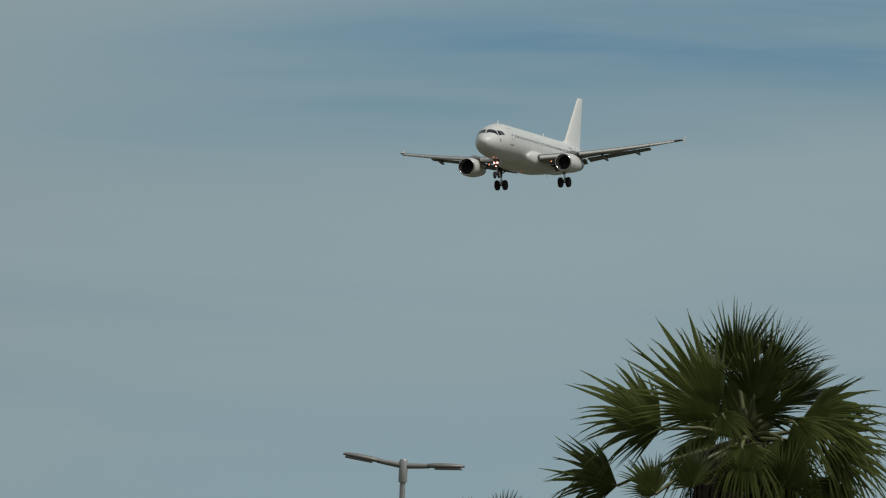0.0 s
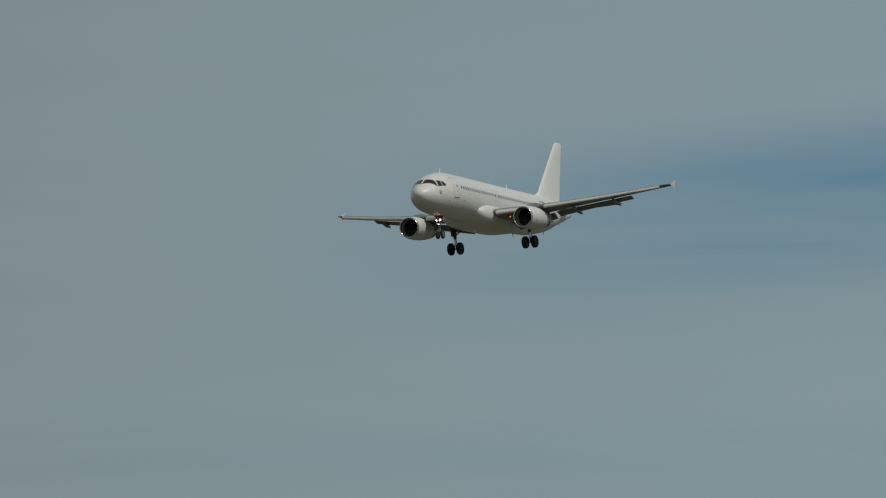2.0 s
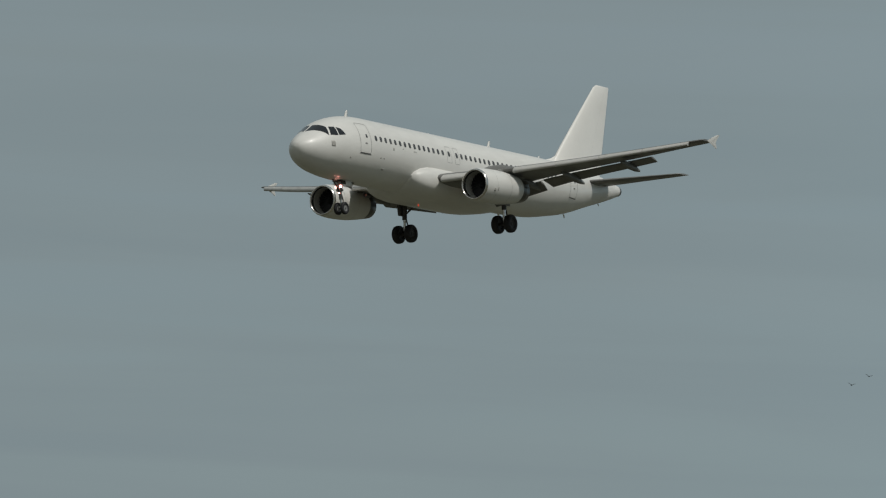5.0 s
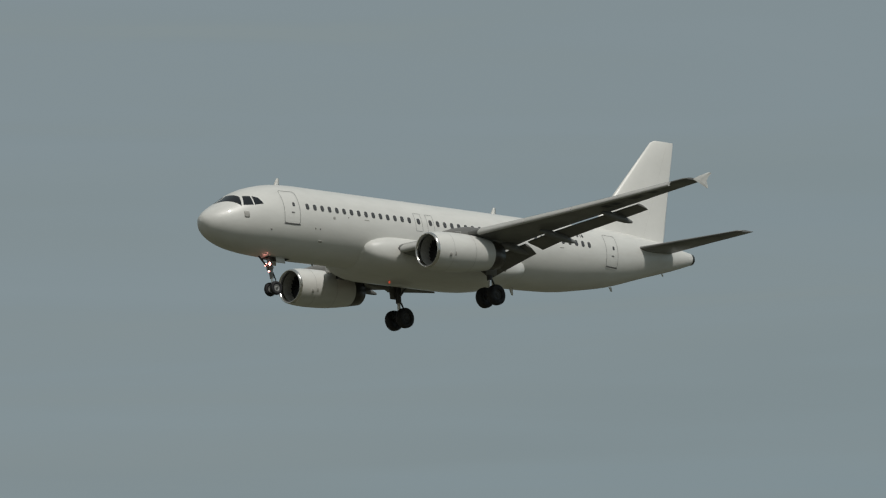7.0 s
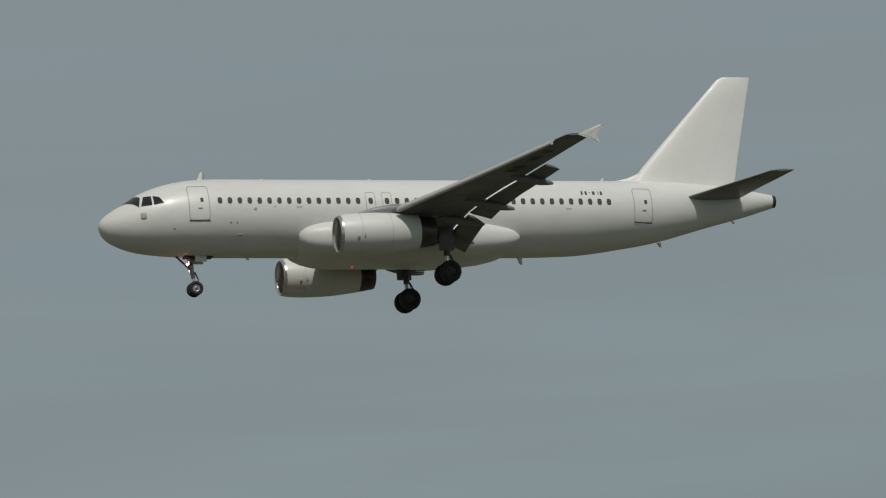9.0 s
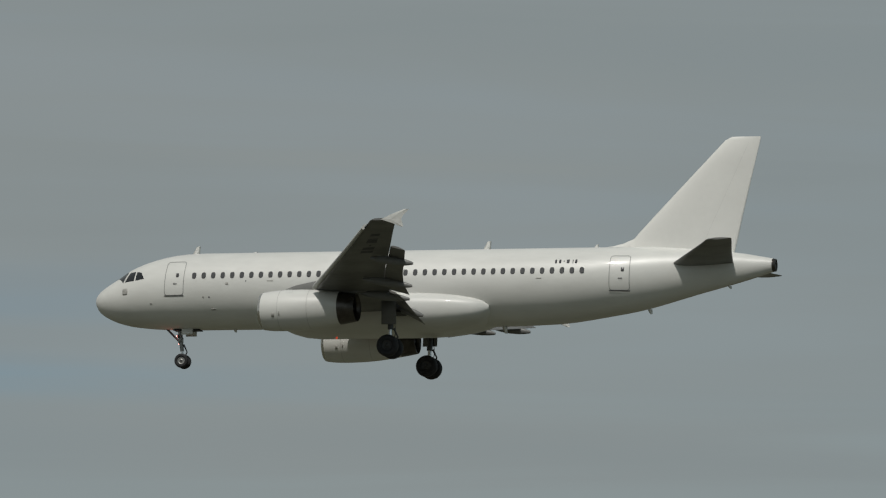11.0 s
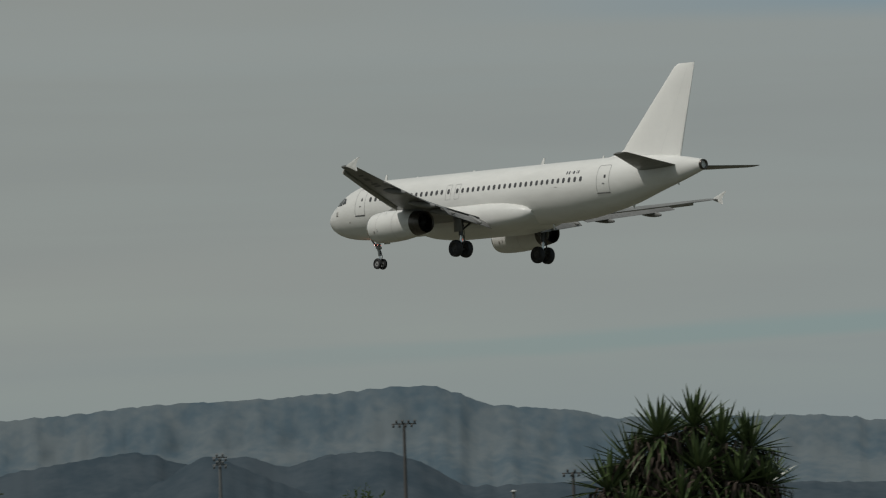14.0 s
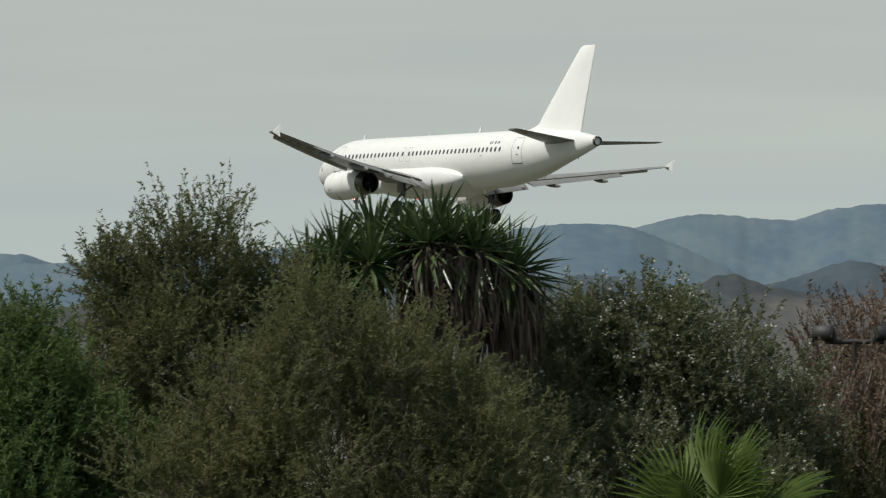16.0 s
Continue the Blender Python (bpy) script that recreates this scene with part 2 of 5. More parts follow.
def tube(points, radii, k=10, cap=True):
    """A tube along points with a radius at each."""
    pts = [Vector(p) for p in points]
    rings = []
    for i, p in enumerate(pts):
        d = (pts[min(i + 1, len(pts) - 1)] - pts[max(i - 1, 0)]).normalized()
        u = d.orthogonal().normalized() if abs(d.z) > 0.9 else d.cross(Vector((0, 0, 1))).normalized()
        w = d.cross(u)
        rings.append([tuple(p + radii[i] * (math.cos(a) * u + math.sin(a) * w)) for a in (2 * math.pi * j / k for j in range(k))])
    return loft(rings, cap=cap)


def box(cx, cy, cz, sx, sy, sz, bevel=0.12):
    """A block with chamfered upright edges and rim."""
    b = bevel * min(sx, sy, sz)
    rings = []
    for z, i in ((-sz / 2, b), (-sz / 2 + b, 0), (sz / 2 - b, 0), (sz / 2, b)):
        x, y = sx / 2 - i, sy / 2 - i
        rings.append([(cx + p, cy + q, cz + z) for p, q in ((x - b, -y), (x, -y + b), (x, y - b), (x - b, y), (-x + b, y), (-x, y - b), (-x, -y + b), (-x + b, -y))])
    return loft(rings)


def revolve(profile, k=40, axis="y"):
    """Turn (along, radius) round the y axis."""
    rings = [[(r * math.cos(a), y, r * math.sin(a)) for a in (2 * math.pi * j / k for j in range(k))] for y, r in profile]
    return loft(rings, cap=False)


def lerp(x, table):
    return float(np.interp(x, [t[0] for t in table], [t[1] for t in table]))


# ---------------------------------------------------------------- the airliner
# own space: x to its right, y ahead, z up; station s runs aft from the nose, y = 17 - s
def curve(table):
    """A smooth function through a few stations."""
    xs, ys = np.array([t[0] for t in table]), np.array([t[1] for t in table])
    h = np.diff(xs)
    d = np.diff(ys) / h
    m = np.zeros(len(xs))
    m[0], m[-1] = d[0], d[-1]
    for i in range(1, len(xs) - 1):
        if d[i - 1] * d[i] > 0:
            m[i] = 2 * d[i - 1] * d[i] / (d[i - 1] + d[i])

    def at(x):
        x = min(max(x, xs[0]), xs[-1])
        i = min(int(np.searchsorted(xs, x, side="right")) - 1, len(h) - 1)
        t = (x - xs[i]) / h[i]
        return float((2 * t**3 - 3 * t**2 + 1) * ys[i] + (t**3 - 2 * t**2 + t) * h[i] * m[i] + (3 * t**2 - 2 * t**3) * ys[i + 1] + (t**3 - t**2) * h[i] * m[i + 1])
    return at


TOP = curve([(0, -0.47), (0.05, -0.25), (0.3, 0.06), (0.78, 0.40), (1.42, 0.78), (2.1, 1.22), (2.84, 1.54), (3.5, 1.74), (4.6, 1.97), (6.0, 2.07), (30.0, 2.07), (33.0, 1.93), (35.3, 1.70), (37.3, 1.36)])
LOW = curve([(0, -0.47), (0.05, -0.70), (0.3, -1.10), (0.78, -1.42), (1.42, -1.68), (2.25, -1.87), (3.7, -2.01), (5.6, -2.07), (22.5, -2.07), (25.7, -1.98), (28.9, -1.56), (30.3, -1.31), (33.3, -0.50), (35.9, 0.20), (37.3, 0.64)])
WIDE = curve([(0, 0.0), (0.05, 0.25), (0.3, 0.60), (0.78, 0.96), (1.42, 1.26), (2.25, 1.53), (3.5, 1.79), (5.0, 1.93), (6.4, 1.975), (25.5, 1.975), (28.0, 1.84), (30.0, 1.58), (33.0, 1.04), (35.5, 0.58), (37.3, 0.34)])


def skin(s, z, side, off=0.0):
    """A point on the fuselage at a station and height; side -1 is the left."""
    zc, h, w = (TOP(s) + LOW(s)) / 2, (TOP(s) - LOW(s)) / 2, WIDE(s)
    q = max(-0.999, min(0.999, (z - zc) / h))
    x = w * math.sqrt(1 - q * q)
    nx, nz = x / (w * w), (z - zc) / (h * h)
    k = math.hypot(nx, nz)
    ds = 0.05
    x2 = WIDE(s + ds) * math.sqrt(1 - q * q)
    slope = (x2 - x) / ds
    nv = Vector((nx / k, slope, nz / k)).normalized()
    return (side * (x + off * nv.x), 17 - s + off * nv.y, z + off * nv.z)


def patch(c00, c10, c11, c01, side, off=0.012, nu=4, nv=4, thick=0.02):
    """A thin rounded panel on the skin between four (s, z) corners."""
    top, low = [], []
    for j in range(nv + 1):
        for i in range(nu + 1):
            u, w = i / nu, j / nv
            # pull the corners in
            cu = 0.5 + (u - 0.5) * (1 - 0.10 * (2 * abs(w - 0.5)) ** 6)
            cw = 0.5 + (w - 0.5) * (1 - 0.10 * (2 * abs(u - 0.5)) ** 6)
            s = (1 - cu) * (1 - cw) * c00[0] + cu * (1 - cw) * c10[0] + cu * cw * c11[0] + (1 - cu) * cw * c01[0]
            z = (1 - cu) * (1 - cw) * c00[1] + cu * (1 - cw) * c10[1] + cu * cw * c11[1] + (1 - cu) * cw * c01[1]
            top.append(skin(s, z, side, off))
            low.append(skin(s, z, side, off - thick))
    n = (nu + 1) * (nv + 1)
    f = []
    for j in range(nv):
        for i in range(nu):
            a = j * (nu + 1) + i
            q = (a, a + 1, a + nu + 2, a + nu + 1)
            f.append(q if side > 0 else tuple(reversed(q)))
    rim = [i for i in range(nu + 1)] + [(j + 1) * (nu + 1) - 1 for j in range(1, nu + 1)] + [nv * (nu + 1) + i for i in range(nu - 1, -1, -1)] + [j * (nu + 1) for j in range(nv - 1, 0, -1)]
    for a, b in zip(rim, rim[1:] + rim[:1]):
        f.append((a, b, b + n, a + n) if side < 0 else (b, a, a + n, b + n))
    return top + low, f


def strip(path, side, width=0.02, off=0.008):
    """A narrow raised line along (s, z) points on the skin."""
    v, f = [], []
    for i, (s, z) in enumerate(path):
        a, b = path[max(i - 1, 0)], path[min(i + 1, len(path) - 1)]
        ds, dz = b[0] - a[0], b[1] - a[1]
        k = math.hypot(ds, dz) or 1
        ns, nz = -dz / k * width / 2, ds / k * width / 2
        v += [skin(s + ns, z + nz, side, off), skin(s - ns, z - nz, side, off)]
    for i in range(len(path) - 1):
        q = (2 * i, 2 * i + 2, 2 * i + 3, 2 * i + 1)
        f.append(q)
    return v, f


def fuselage_geo(k=56):
    st = [0.004, 0.02, 0.05, 0.1, 0.18, 0.3, 0.45, 0.6, 0.8, 1.0, 1.25, 1.5, 1.8, 2.1, 2.5, 2.9, 3.4, 4.0, 4.6, 5.3, 6.2] + list(np.arange(7.2, 25.6, 1.4)) + list(np.arange(26, 37.3, 0.7)) + [37.3]
    rings = []
    for s in st:
        zc, h, w = (TOP(s) + LOW(s)) / 2, (TOP(s) - LOW(s)) / 2, WIDE(s)
        rings.append([(w * math.cos(a), 17 - s, zc + h * math.sin(a)) for a in (2 * math.pi * j / k for j in range(k))])
    return loft(rings)


def foil_ring(x, s_le, chord, z, thick=0.11, twist=0.0, camber=0.02, n=12, upright=False, edge=0.004):
    """A wing section: upper side aft to fore, lower side fore to aft."""
    pts = []
    for i in range(n + 1):
        c = 0.5 * (1 + math.cos(math.pi * i / n))
        t = 5 * thick * (0.2969 * math.sqrt(c) - 0.126 * c - 0.3516 * c**2 + 0.2843 * c**3 - 0.1015 * c**4) + edge * c
        pts.append((c, camber * 4 * c * (1 - c) + t))
    for i in range(1, n + 1):
        c = 0.5 * (1 - math.cos(math.pi * i / n))
        t = 5 * thick * (0.2969 * math.sqrt(c) - 0.126 * c - 0.3516 * c**2 + 0.2843 * c**3 - 0.1015 * c**4) + edge * c
        pts.append((c, camber * 4 * c * (1 - c) - t))
    out = []
    ct, sn = math.cos(radians(twist)), math.sin(radians(twist))
    for c, h in pts:
        a, b = c * chord, h * chord
        a, b = a * ct + b * sn, -a * sn + b * ct
        out.append((b, 17 - s_le - a, z) if upright else (x, 17 - s_le - a, z + b))
    return out


# wing plan: span place, leading edge, fixed trailing edge, height
W_LE = curve([(1.6, 11.75), (6.4, 14.35), (16.9, 20.30)])
W_TE = curve([(1.6, 18.0), (6.4, 18.25), (13.2, 20.30), (16.9, 21.62)])
W_Z = curve([(1.6, -1.30), (6.4, -0.76), (11.0, -0.12), (16.9, 0.84)])


def twist_at(x):
    return 3.0 - 0.18 * x


def wing_geo(side):
    rings = []
    for x in (1.2, 2.2, 3.6, 5.0, 6.4, 8.0, 9.8, 11.6, 13.4, 15.0, 16.2, 16.72, 16.92):
        sh = 0.12 + 0.02 * (6.4 - min(x, 6.4)) / 4
        tip = 1.0 if x < 16.8 else 0.82
        le, te = W_LE(x), W_TE(x)
        rings.append(foil_ring(side * x, le + (1 - tip) * 0.5, (te - le) * tip, W_Z(x), sh * tip, twist=twist_at(x)))
    if side > 0:
        rings = [list(reversed(r)) for r in rings]
    return loft(rings)


def flap_geo(side, xa, xb, angle, frac=0.27, back=0.0, gap=0.09):
    """A slotted flap run out behind and under the wing's trailing edge, with daylight in the slot."""
    rings = []
    for x in np.linspace(xa, xb, 5):
        full = W_TE(x) - W_LE(x)
        z = W_Z(x) - full * math.sin(radians(twist_at(x))) - gap
        rings.append(foil_ring(side * x, W_TE(x) + back, full * frac + 0.35, z, 0.12, twist=angle, camber=0.04, n=8))
    if side > 0:
        rings = [list(reversed(r)) for r in rings]
    return loft(rings)


def under_wing(x, c, side, off=0.006):
    """A place just under the wing's lower skin at a share c of its chord."""
    full = W_TE(x) - W_LE(x)
    t = 5 * 0.12 * (0.2969 * math.sqrt(c) - 0.126 * c - 0.3516 * c**2 + 0.2843 * c**3 - 0.1015 * c**4) + 0.004 * c
    a, h = c * full, (0.08 * c * (1 - c) - t) * full
    k = radians(twist_at(x))
    return (side * x, 17 - W_LE(x) - a * math.cos(k) - h * math.sin(k), W_Z(x) - a * math.sin(k) + h * math.cos(k) - off)


def slat_geo(side, xa, xb):
    """A drooped leading-edge slat with a hollow back."""
    rings = []
    for x in np.linspace(xa, xb, 4):
        c = 0.16 * (W_TE(x) - W_LE(x)) + 0.12
        le, z = W_LE(x), W_Z(x) - 0.17
        y0 = 17 - le
        rings.append([(side * x, y0 - 0.62 * c + 0.22, z + 0.26 * c + 0.10), (side * x, y0 - 0.2 * c + 0.25, z + 0.24 * c + 0.06), (side * x, y0 + 0.10 * c + 0.22, z + 0.10 * c), (side * x, y0 + 0.16 * c + 0.22, z - 0.06 * c - 0.02),
                      (side * x, y0 + 0.04 * c + 0.18, z - 0.16 * c - 0.04), (side * x, y0 - 0.12 * c + 0.16, z - 0.12 * c - 0.02), (side * x, y0 - 0.10 * c + 0.17, z + 0.08 * c)])
    if side < 0:
        rings = [list(reversed(r)) for r in rings]
    return loft(rings)


def canoe(length, w, h, k=12):
    """A slim fairing that runs aft from y = 0."""
    rings = []
    for t in (0.0, 0.04, 0.12, 0.28, 0.5, 0.72, 0.88, 0.97, 1.0):
        r = max(0.03, math.sin(math.pi * min(1, t * 0.92 + 0.04)) ** 0.62)
        rings.append([(w / 2 * r * math.cos(a), -length * t, h / 2 * r * math.sin(a) - 0.12 * t) for a in (2 * math.pi * j / k for j in range(k))])
    return loft(rings)


def wheel(parent, name, x, y, z, radius, width, hub):
    """A tyre with rounded shoulders and a dished rim."""
    prof = [(-0.30, hub), (-0.42, hub + 0.04 * radius), (-0.50, 0.72 * radius), (-0.46, 0.88 * radius), (-0.34, 0.97 * radius), (-0.15, radius), (0.0, 0.995 * radius), (0.15, radius), (0.34, 0.97 * radius), (0.46, 0.88 * radius), (0.50, 0.72 * radius), (0.42, hub + 0.04 * radius), (0.30, hub)]
    tyre = [[(a * width, r * math.cos(t), r * math.sin(t)) for t in (2 * math.pi * j / 32 for j in range(32))] for a, r in prof]
    e = new(name)
    e.empty_display_size = 0.2
    e.parent, e.matrix_basis = parent, pose(x, y, z)
    part("tyre", loft(tyre, cap=False), TYRE, e)
    rp = [(-0.30, hub), (-0.34, hub * 0.92), (-0.22, hub * 0.80), (-0.18, hub * 0.45), (-0.34, hub * 0.30), (-0.34, 0.02), (0.34, 0.02), (0.34, hub * 0.30), (0.18, hub * 0.45), (0.22, hub * 0.80), (0.34, hub * 0.92), (0.30, hub)]
    rim = [[(a * width, r * math.cos(t), r * math.sin(t)) for t in (2 * math.pi * j / 24 for j in range(24))] for a, r in rp]
    part("rim", loft(rim, cap=False), RIM if radius > 0.5 else NOSE_RIM, e)
    return e


def engine(plane, side):
    """A long-duct turbofan nacelle: lip, cowl, dark nozzle, fan and spinner."""
    e = new("engine")
    e.parent, e.matrix_basis = plane, pose(side * 5.75, 17 - 11.21, -2.02, -1.6, 0, side * 1.0)
    part("cowl", revolve([(-0.16, 0.985), (-0.4, 1.025), (-0.8, 1.06), (-1.4, 1.08), (-2.2, 1.075), (-3.0, 1.03), (-3.7, 0.955), (-4.35, 0.865)]), WHITE, e, "white engine cowl")
    part("inlet_lip", revolve([(-0.30, 0.83), (-0.12, 0.84), (-0.03, 0.87), (0.0, 0.905), (-0.03, 0.945), (-0.09, 0.970), (-0.17, 0.987)]), LIP_METAL, e, "polished metal inlet lip")
    part("intake_duct", revolve([(-0.29, 0.832), (-0.6, 0.81), (-1.05, 0.82)]), PLATE_GREY, e, "dark grey intake duct")
    part("nozzle", revolve([(-4.33, 0.868), (-4.7, 0.815), (-5.2, 0.735), (-5.22, 0.70), (-4.9, 0.70), (-4.3, 0.72)]), HOT_METAL, e, "dark heat-stained exhaust nozzle")
    part("exhaust_core", revolve([(-4.4, 0.72), (-4.42, 0.34), (-4.75, 0.26), (-5.05, 0.10), (-5.1, 0.005)]), BLACK, e, "black exhaust core")
    part("fan_disc", revolve([(-1.05, 0.82), (-1.08, 0.25), (-1.0, 0.005)]), BLACK, e)
    part("spinner", revolve([(-0.62, 0.004), (-0.66, 0.05), (-0.82, 0.16), (-1.04, 0.25)], 24), FAN_METAL, e, "dark spinner cone")
    blade = loft([[(0.20, -1.02, -0.05), (0.20, -0.90, 0.05), (0.20, -0.92, 0.06), (0.20, -1.03, -0.04)], [(0.80, -1.03, -0.16), (0.80, -0.86, 0.10), (0.80, -0.88, 0.12), (0.80, -1.05, -0.14)]])
    me = mesh_of("fan_blade", *blade, FAN_METAL)
    for i in range(22):
        part("fan_blade", me, FAN_METAL, e, at=pose(0, 0, 0, 0, 360 / 22 * i, 0))
    # seams round the cowl and small access plates
    for y, r in ((-1.15, 1.0735), (-2.75, 1.052)):
        part("cowl_seam", revolve([(y + 0.012, r + 0.003), (y, r + 0.006), (y - 0.012, r + 0.003)]), PALE_SEAM, e)
    for a, y, w, h in ((200, -0.9, 0.14, 0.20), (196, -1.25, 0.07, 0.22), (345, -0.9, 0.14, 0.20)):
        part("access_plate", box(0, 0, 0, 0.03, w, h), PLATE_GREY, e, at=pose(0, y, 0, 0, -a, 0) @ pose(1.066, 0, 0))
    part("strake", loft([[(0.0, -0.9, 0.0), (0.02, -0.9, 0.0)], [(0.0, -1.9, 0.0), (0.02, -1.9, 0.0)], [(0.0, -1.9, 0.24), (0.02, -1.9, 0.24)], [(0.0, -1.5, 0.22), (0.02, -1.5, 0.22)]], closed=False), WHITE, e, "white vortex strake", at=pose(0, 0, 0, 0, side * 40 + 0, 0) @ pose(0, 0, 1.04))
    pyl = []
    for y, z, w in ((-1.15, 1.02, 0.05), (-1.9, 1.25, 0.30), (-3.0, 1.42, 0.42), (-4.2, 1.40, 0.42), (-5.2, 1.20, 0.34), (-6.1, 0.95, 0.10)):
        zl = {-1.15: 0.9, -1.9: 0.9, -3.0: 0.8, -4.2: 0.7, -5.2: 0.72, -6.1: 0.88}[y]
        pyl.append([(-w / 2, y, zl), (w / 2, y, zl), (w / 2, y, z), (w * 0.3, y, z + 0.06), (-w * 0.3, y, z + 0.06), (-w / 2, y, z)])
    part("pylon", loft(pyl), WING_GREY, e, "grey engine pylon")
    return e


def main_gear(plane, side):
    g = new("main_landing_gear")
    g.parent, g.matrix_basis = plane, pose(side * 3.79, 17 - 17.68, 0)
    part("leg", tube([(0, 0.0, -1.2), (0, 0.0, -2.0), (0, 0, -2.75)], [0.17, 0.17, 0.155], 14), STRUT, g, "grey main gear leg")
    part("oleo", tube([(0, 0, -2.75), (0, 0, -3.64)], [0.10, 0.10], 12), CHROME, g, "bright oleo rod")
    part("axle", tube([(-0.60, 0, -3.66), (0.60, 0, -3.66)], [0.085, 0.085], 10), STRUT, g)
    part("side_brace", tube([(-side * 1.35, 0.05, -1.35), (-side * 0.75, 0.05, -1.95), (0, 0.02, -2.45)], [0.07, 0.075, 0.06], 8), STRUT, g, "grey folding side brace")
    part("torque_link", merge(tube([(0, -0.18, -2.7), (0, -0.42, -3.15)], [0.06, 0.04], 6), tube([(0, -0.42, -3.15), (0, -0.12, -3.58)], [0.04, 0.06], 6)), STRUT, g)
    # the door's shadow is put into its colour by the dark wing grey
    part("gear_door", moved(box(0, 0, 0, 0.05, 0.80, 1.30), pose(side * 0.26, 0.05, -1.85, 0, side * 6, 0)), WING_GREY, g, "main gear leg door, its shade painted grey")
    part("brake_hose", tube([(0.1, -0.15, -2.0), (0.14, -0.24, -2.9), (0.1, -0.1, -3.55)], [0.02] * 3, 6), BLACK, g)
    for i in (-1, 1):
        wheel(g, "wheel", i * 0.465, 0, -3.66, 0.585, 0.44, 0.27)


def nose_gear(plane):
    g = new("nose_landing_gear")
    g.parent, g.matrix_basis = plane, pose(0, 17 - 5.02, 0)
    part("leg", tube([(0, 0.25, -1.9), (0, 0.13, -2.75), (0, 0.06, -3.2)], [0.12, 0.115, 0.10], 12), NOSE_STRUT, g, "pale grey nose gear leg")
    part("oleo", tube([(0, 0.06, -3.2), (0, 0, -3.72)], [0.065, 0.065], 10), CHROME, g, "bright oleo rod")
    part("axle", tube([(-0.33, 0, -3.75), (0.33, 0, -3.75)], [0.055, 0.055], 8), STRUT, g)
    part("drag_brace", tube([(0, 1.0, -1.95), (0, 0.20, -2.72)], [0.06, 0.05], 8), STRUT, g)
    part("torque_link", merge(tube([(0, -0.02, -2.85), (0, -0.22, -3.25)], [0.05, 0.03], 6), tube([(0, -0.22, -3.25), (0, -0.03, -3.66)], [0.03, 0.05], 6)), STRUT, g)
    part("steering_actuator", merge(tube([(-0.22, 0.16, -2.62), (0.22, 0.16, -2.62)], [0.08, 0.08], 10), box(0, 0.15, -2.62, 0.2, 0.24, 0.34)), NOSE_STRUT, g)
    for i in (-1, 1):
        part("gear_door", moved(box(0, 0, 0, 0.03, 0.62, 0.36), pose(i * 0.36, -0.30, -2.18, 0, i * -8, 0)), WHITE, g, "white nose gear door")
        lamp = part("taxi_lamp", moved(merge(revolve([(0.0, 0.10), (-0.10, 0.09), (-0.16, 0.03)], 16)), pose(i * 0.17, 0.30, -2.42)), STRUT, g, "round taxi lamp housing")
        part("lens", moved(revolve([(0.012, 0.095), (0.03, 0.06), (0.036, 0.002)], 16), pose(i * 0.17, 0.30, -2.42)), LAMP_GLOW, lamp, "lit warm lamp lens")
        wheel(g, "wheel", i * 0.25, 0, -3.75, 0.385, 0.22, 0.20)
    lamp = part("turnoff_lamp", moved(revolve([(0.0, 0.075), (-0.10, 0.06), (-0.14, 0.02)], 14), pose(0, 0.24, -2.78)), STRUT, g)
    part("lens", moved(revolve([(0.012, 0.07), (0.03, 0.002)], 14), pose(0, 0.24, -2.78)), LAMP_GLOW, lamp, "lit warm lamp lens")


def door_set(plane, s0, s1, z0, z1, side, name="passenger_door"):
    pts = []
    r = 0.14
    for cs, cz, a0 in ((s1 - r, z1 - r, 0), (s0 + r, z1 - r, 90), (s0 + r, z0 + r, 180), (s1 - r, z0 + r, 270)):
        pts += [(cs + r * math.cos(radians(a0 + k)), cz + r * math.sin(radians(a0 + k))) for k in (0, 30, 60, 90)]
        # a few points along each straight side
    full = []
    for a, b in zip(pts, pts[1:] + pts[:1]):
        n = max(1, int(math.dist(a, b) / 0.2))
        full += [(a[0] + (b[0] - a[0]) * k / n, a[1] + (b[1] - a[1]) * k / n) for k in range(n)]
    full.append(full[0])
    d = part(name, strip(full, side, 0.030), SEAM, plane, "white cabin door with a grey seam")
    part("sill", strip([(s0 - 0.02 + (s1 - s0 + 0.04) * k / 5, z0 - 0.03) for k in range(6)], side, 0.055, 0.02), SILL_DARK, d, "dark worn door sill")
    sm = (s0 + s1) / 2
    part("door_window", patch((sm + 0.08, 0.52), (sm + 0.24, 0.52), (sm + 0.24, 0.74), (sm + 0.08, 0.74), side, 0.012), GLASS_DARK, d, "small dark door window")
    part("handle", patch((sm - 0.06, 0.12), (sm + 0.16, 0.12), (sm + 0.16, 0.20), (sm - 0.06, 0.20), side, 0.012), SEAM, d)


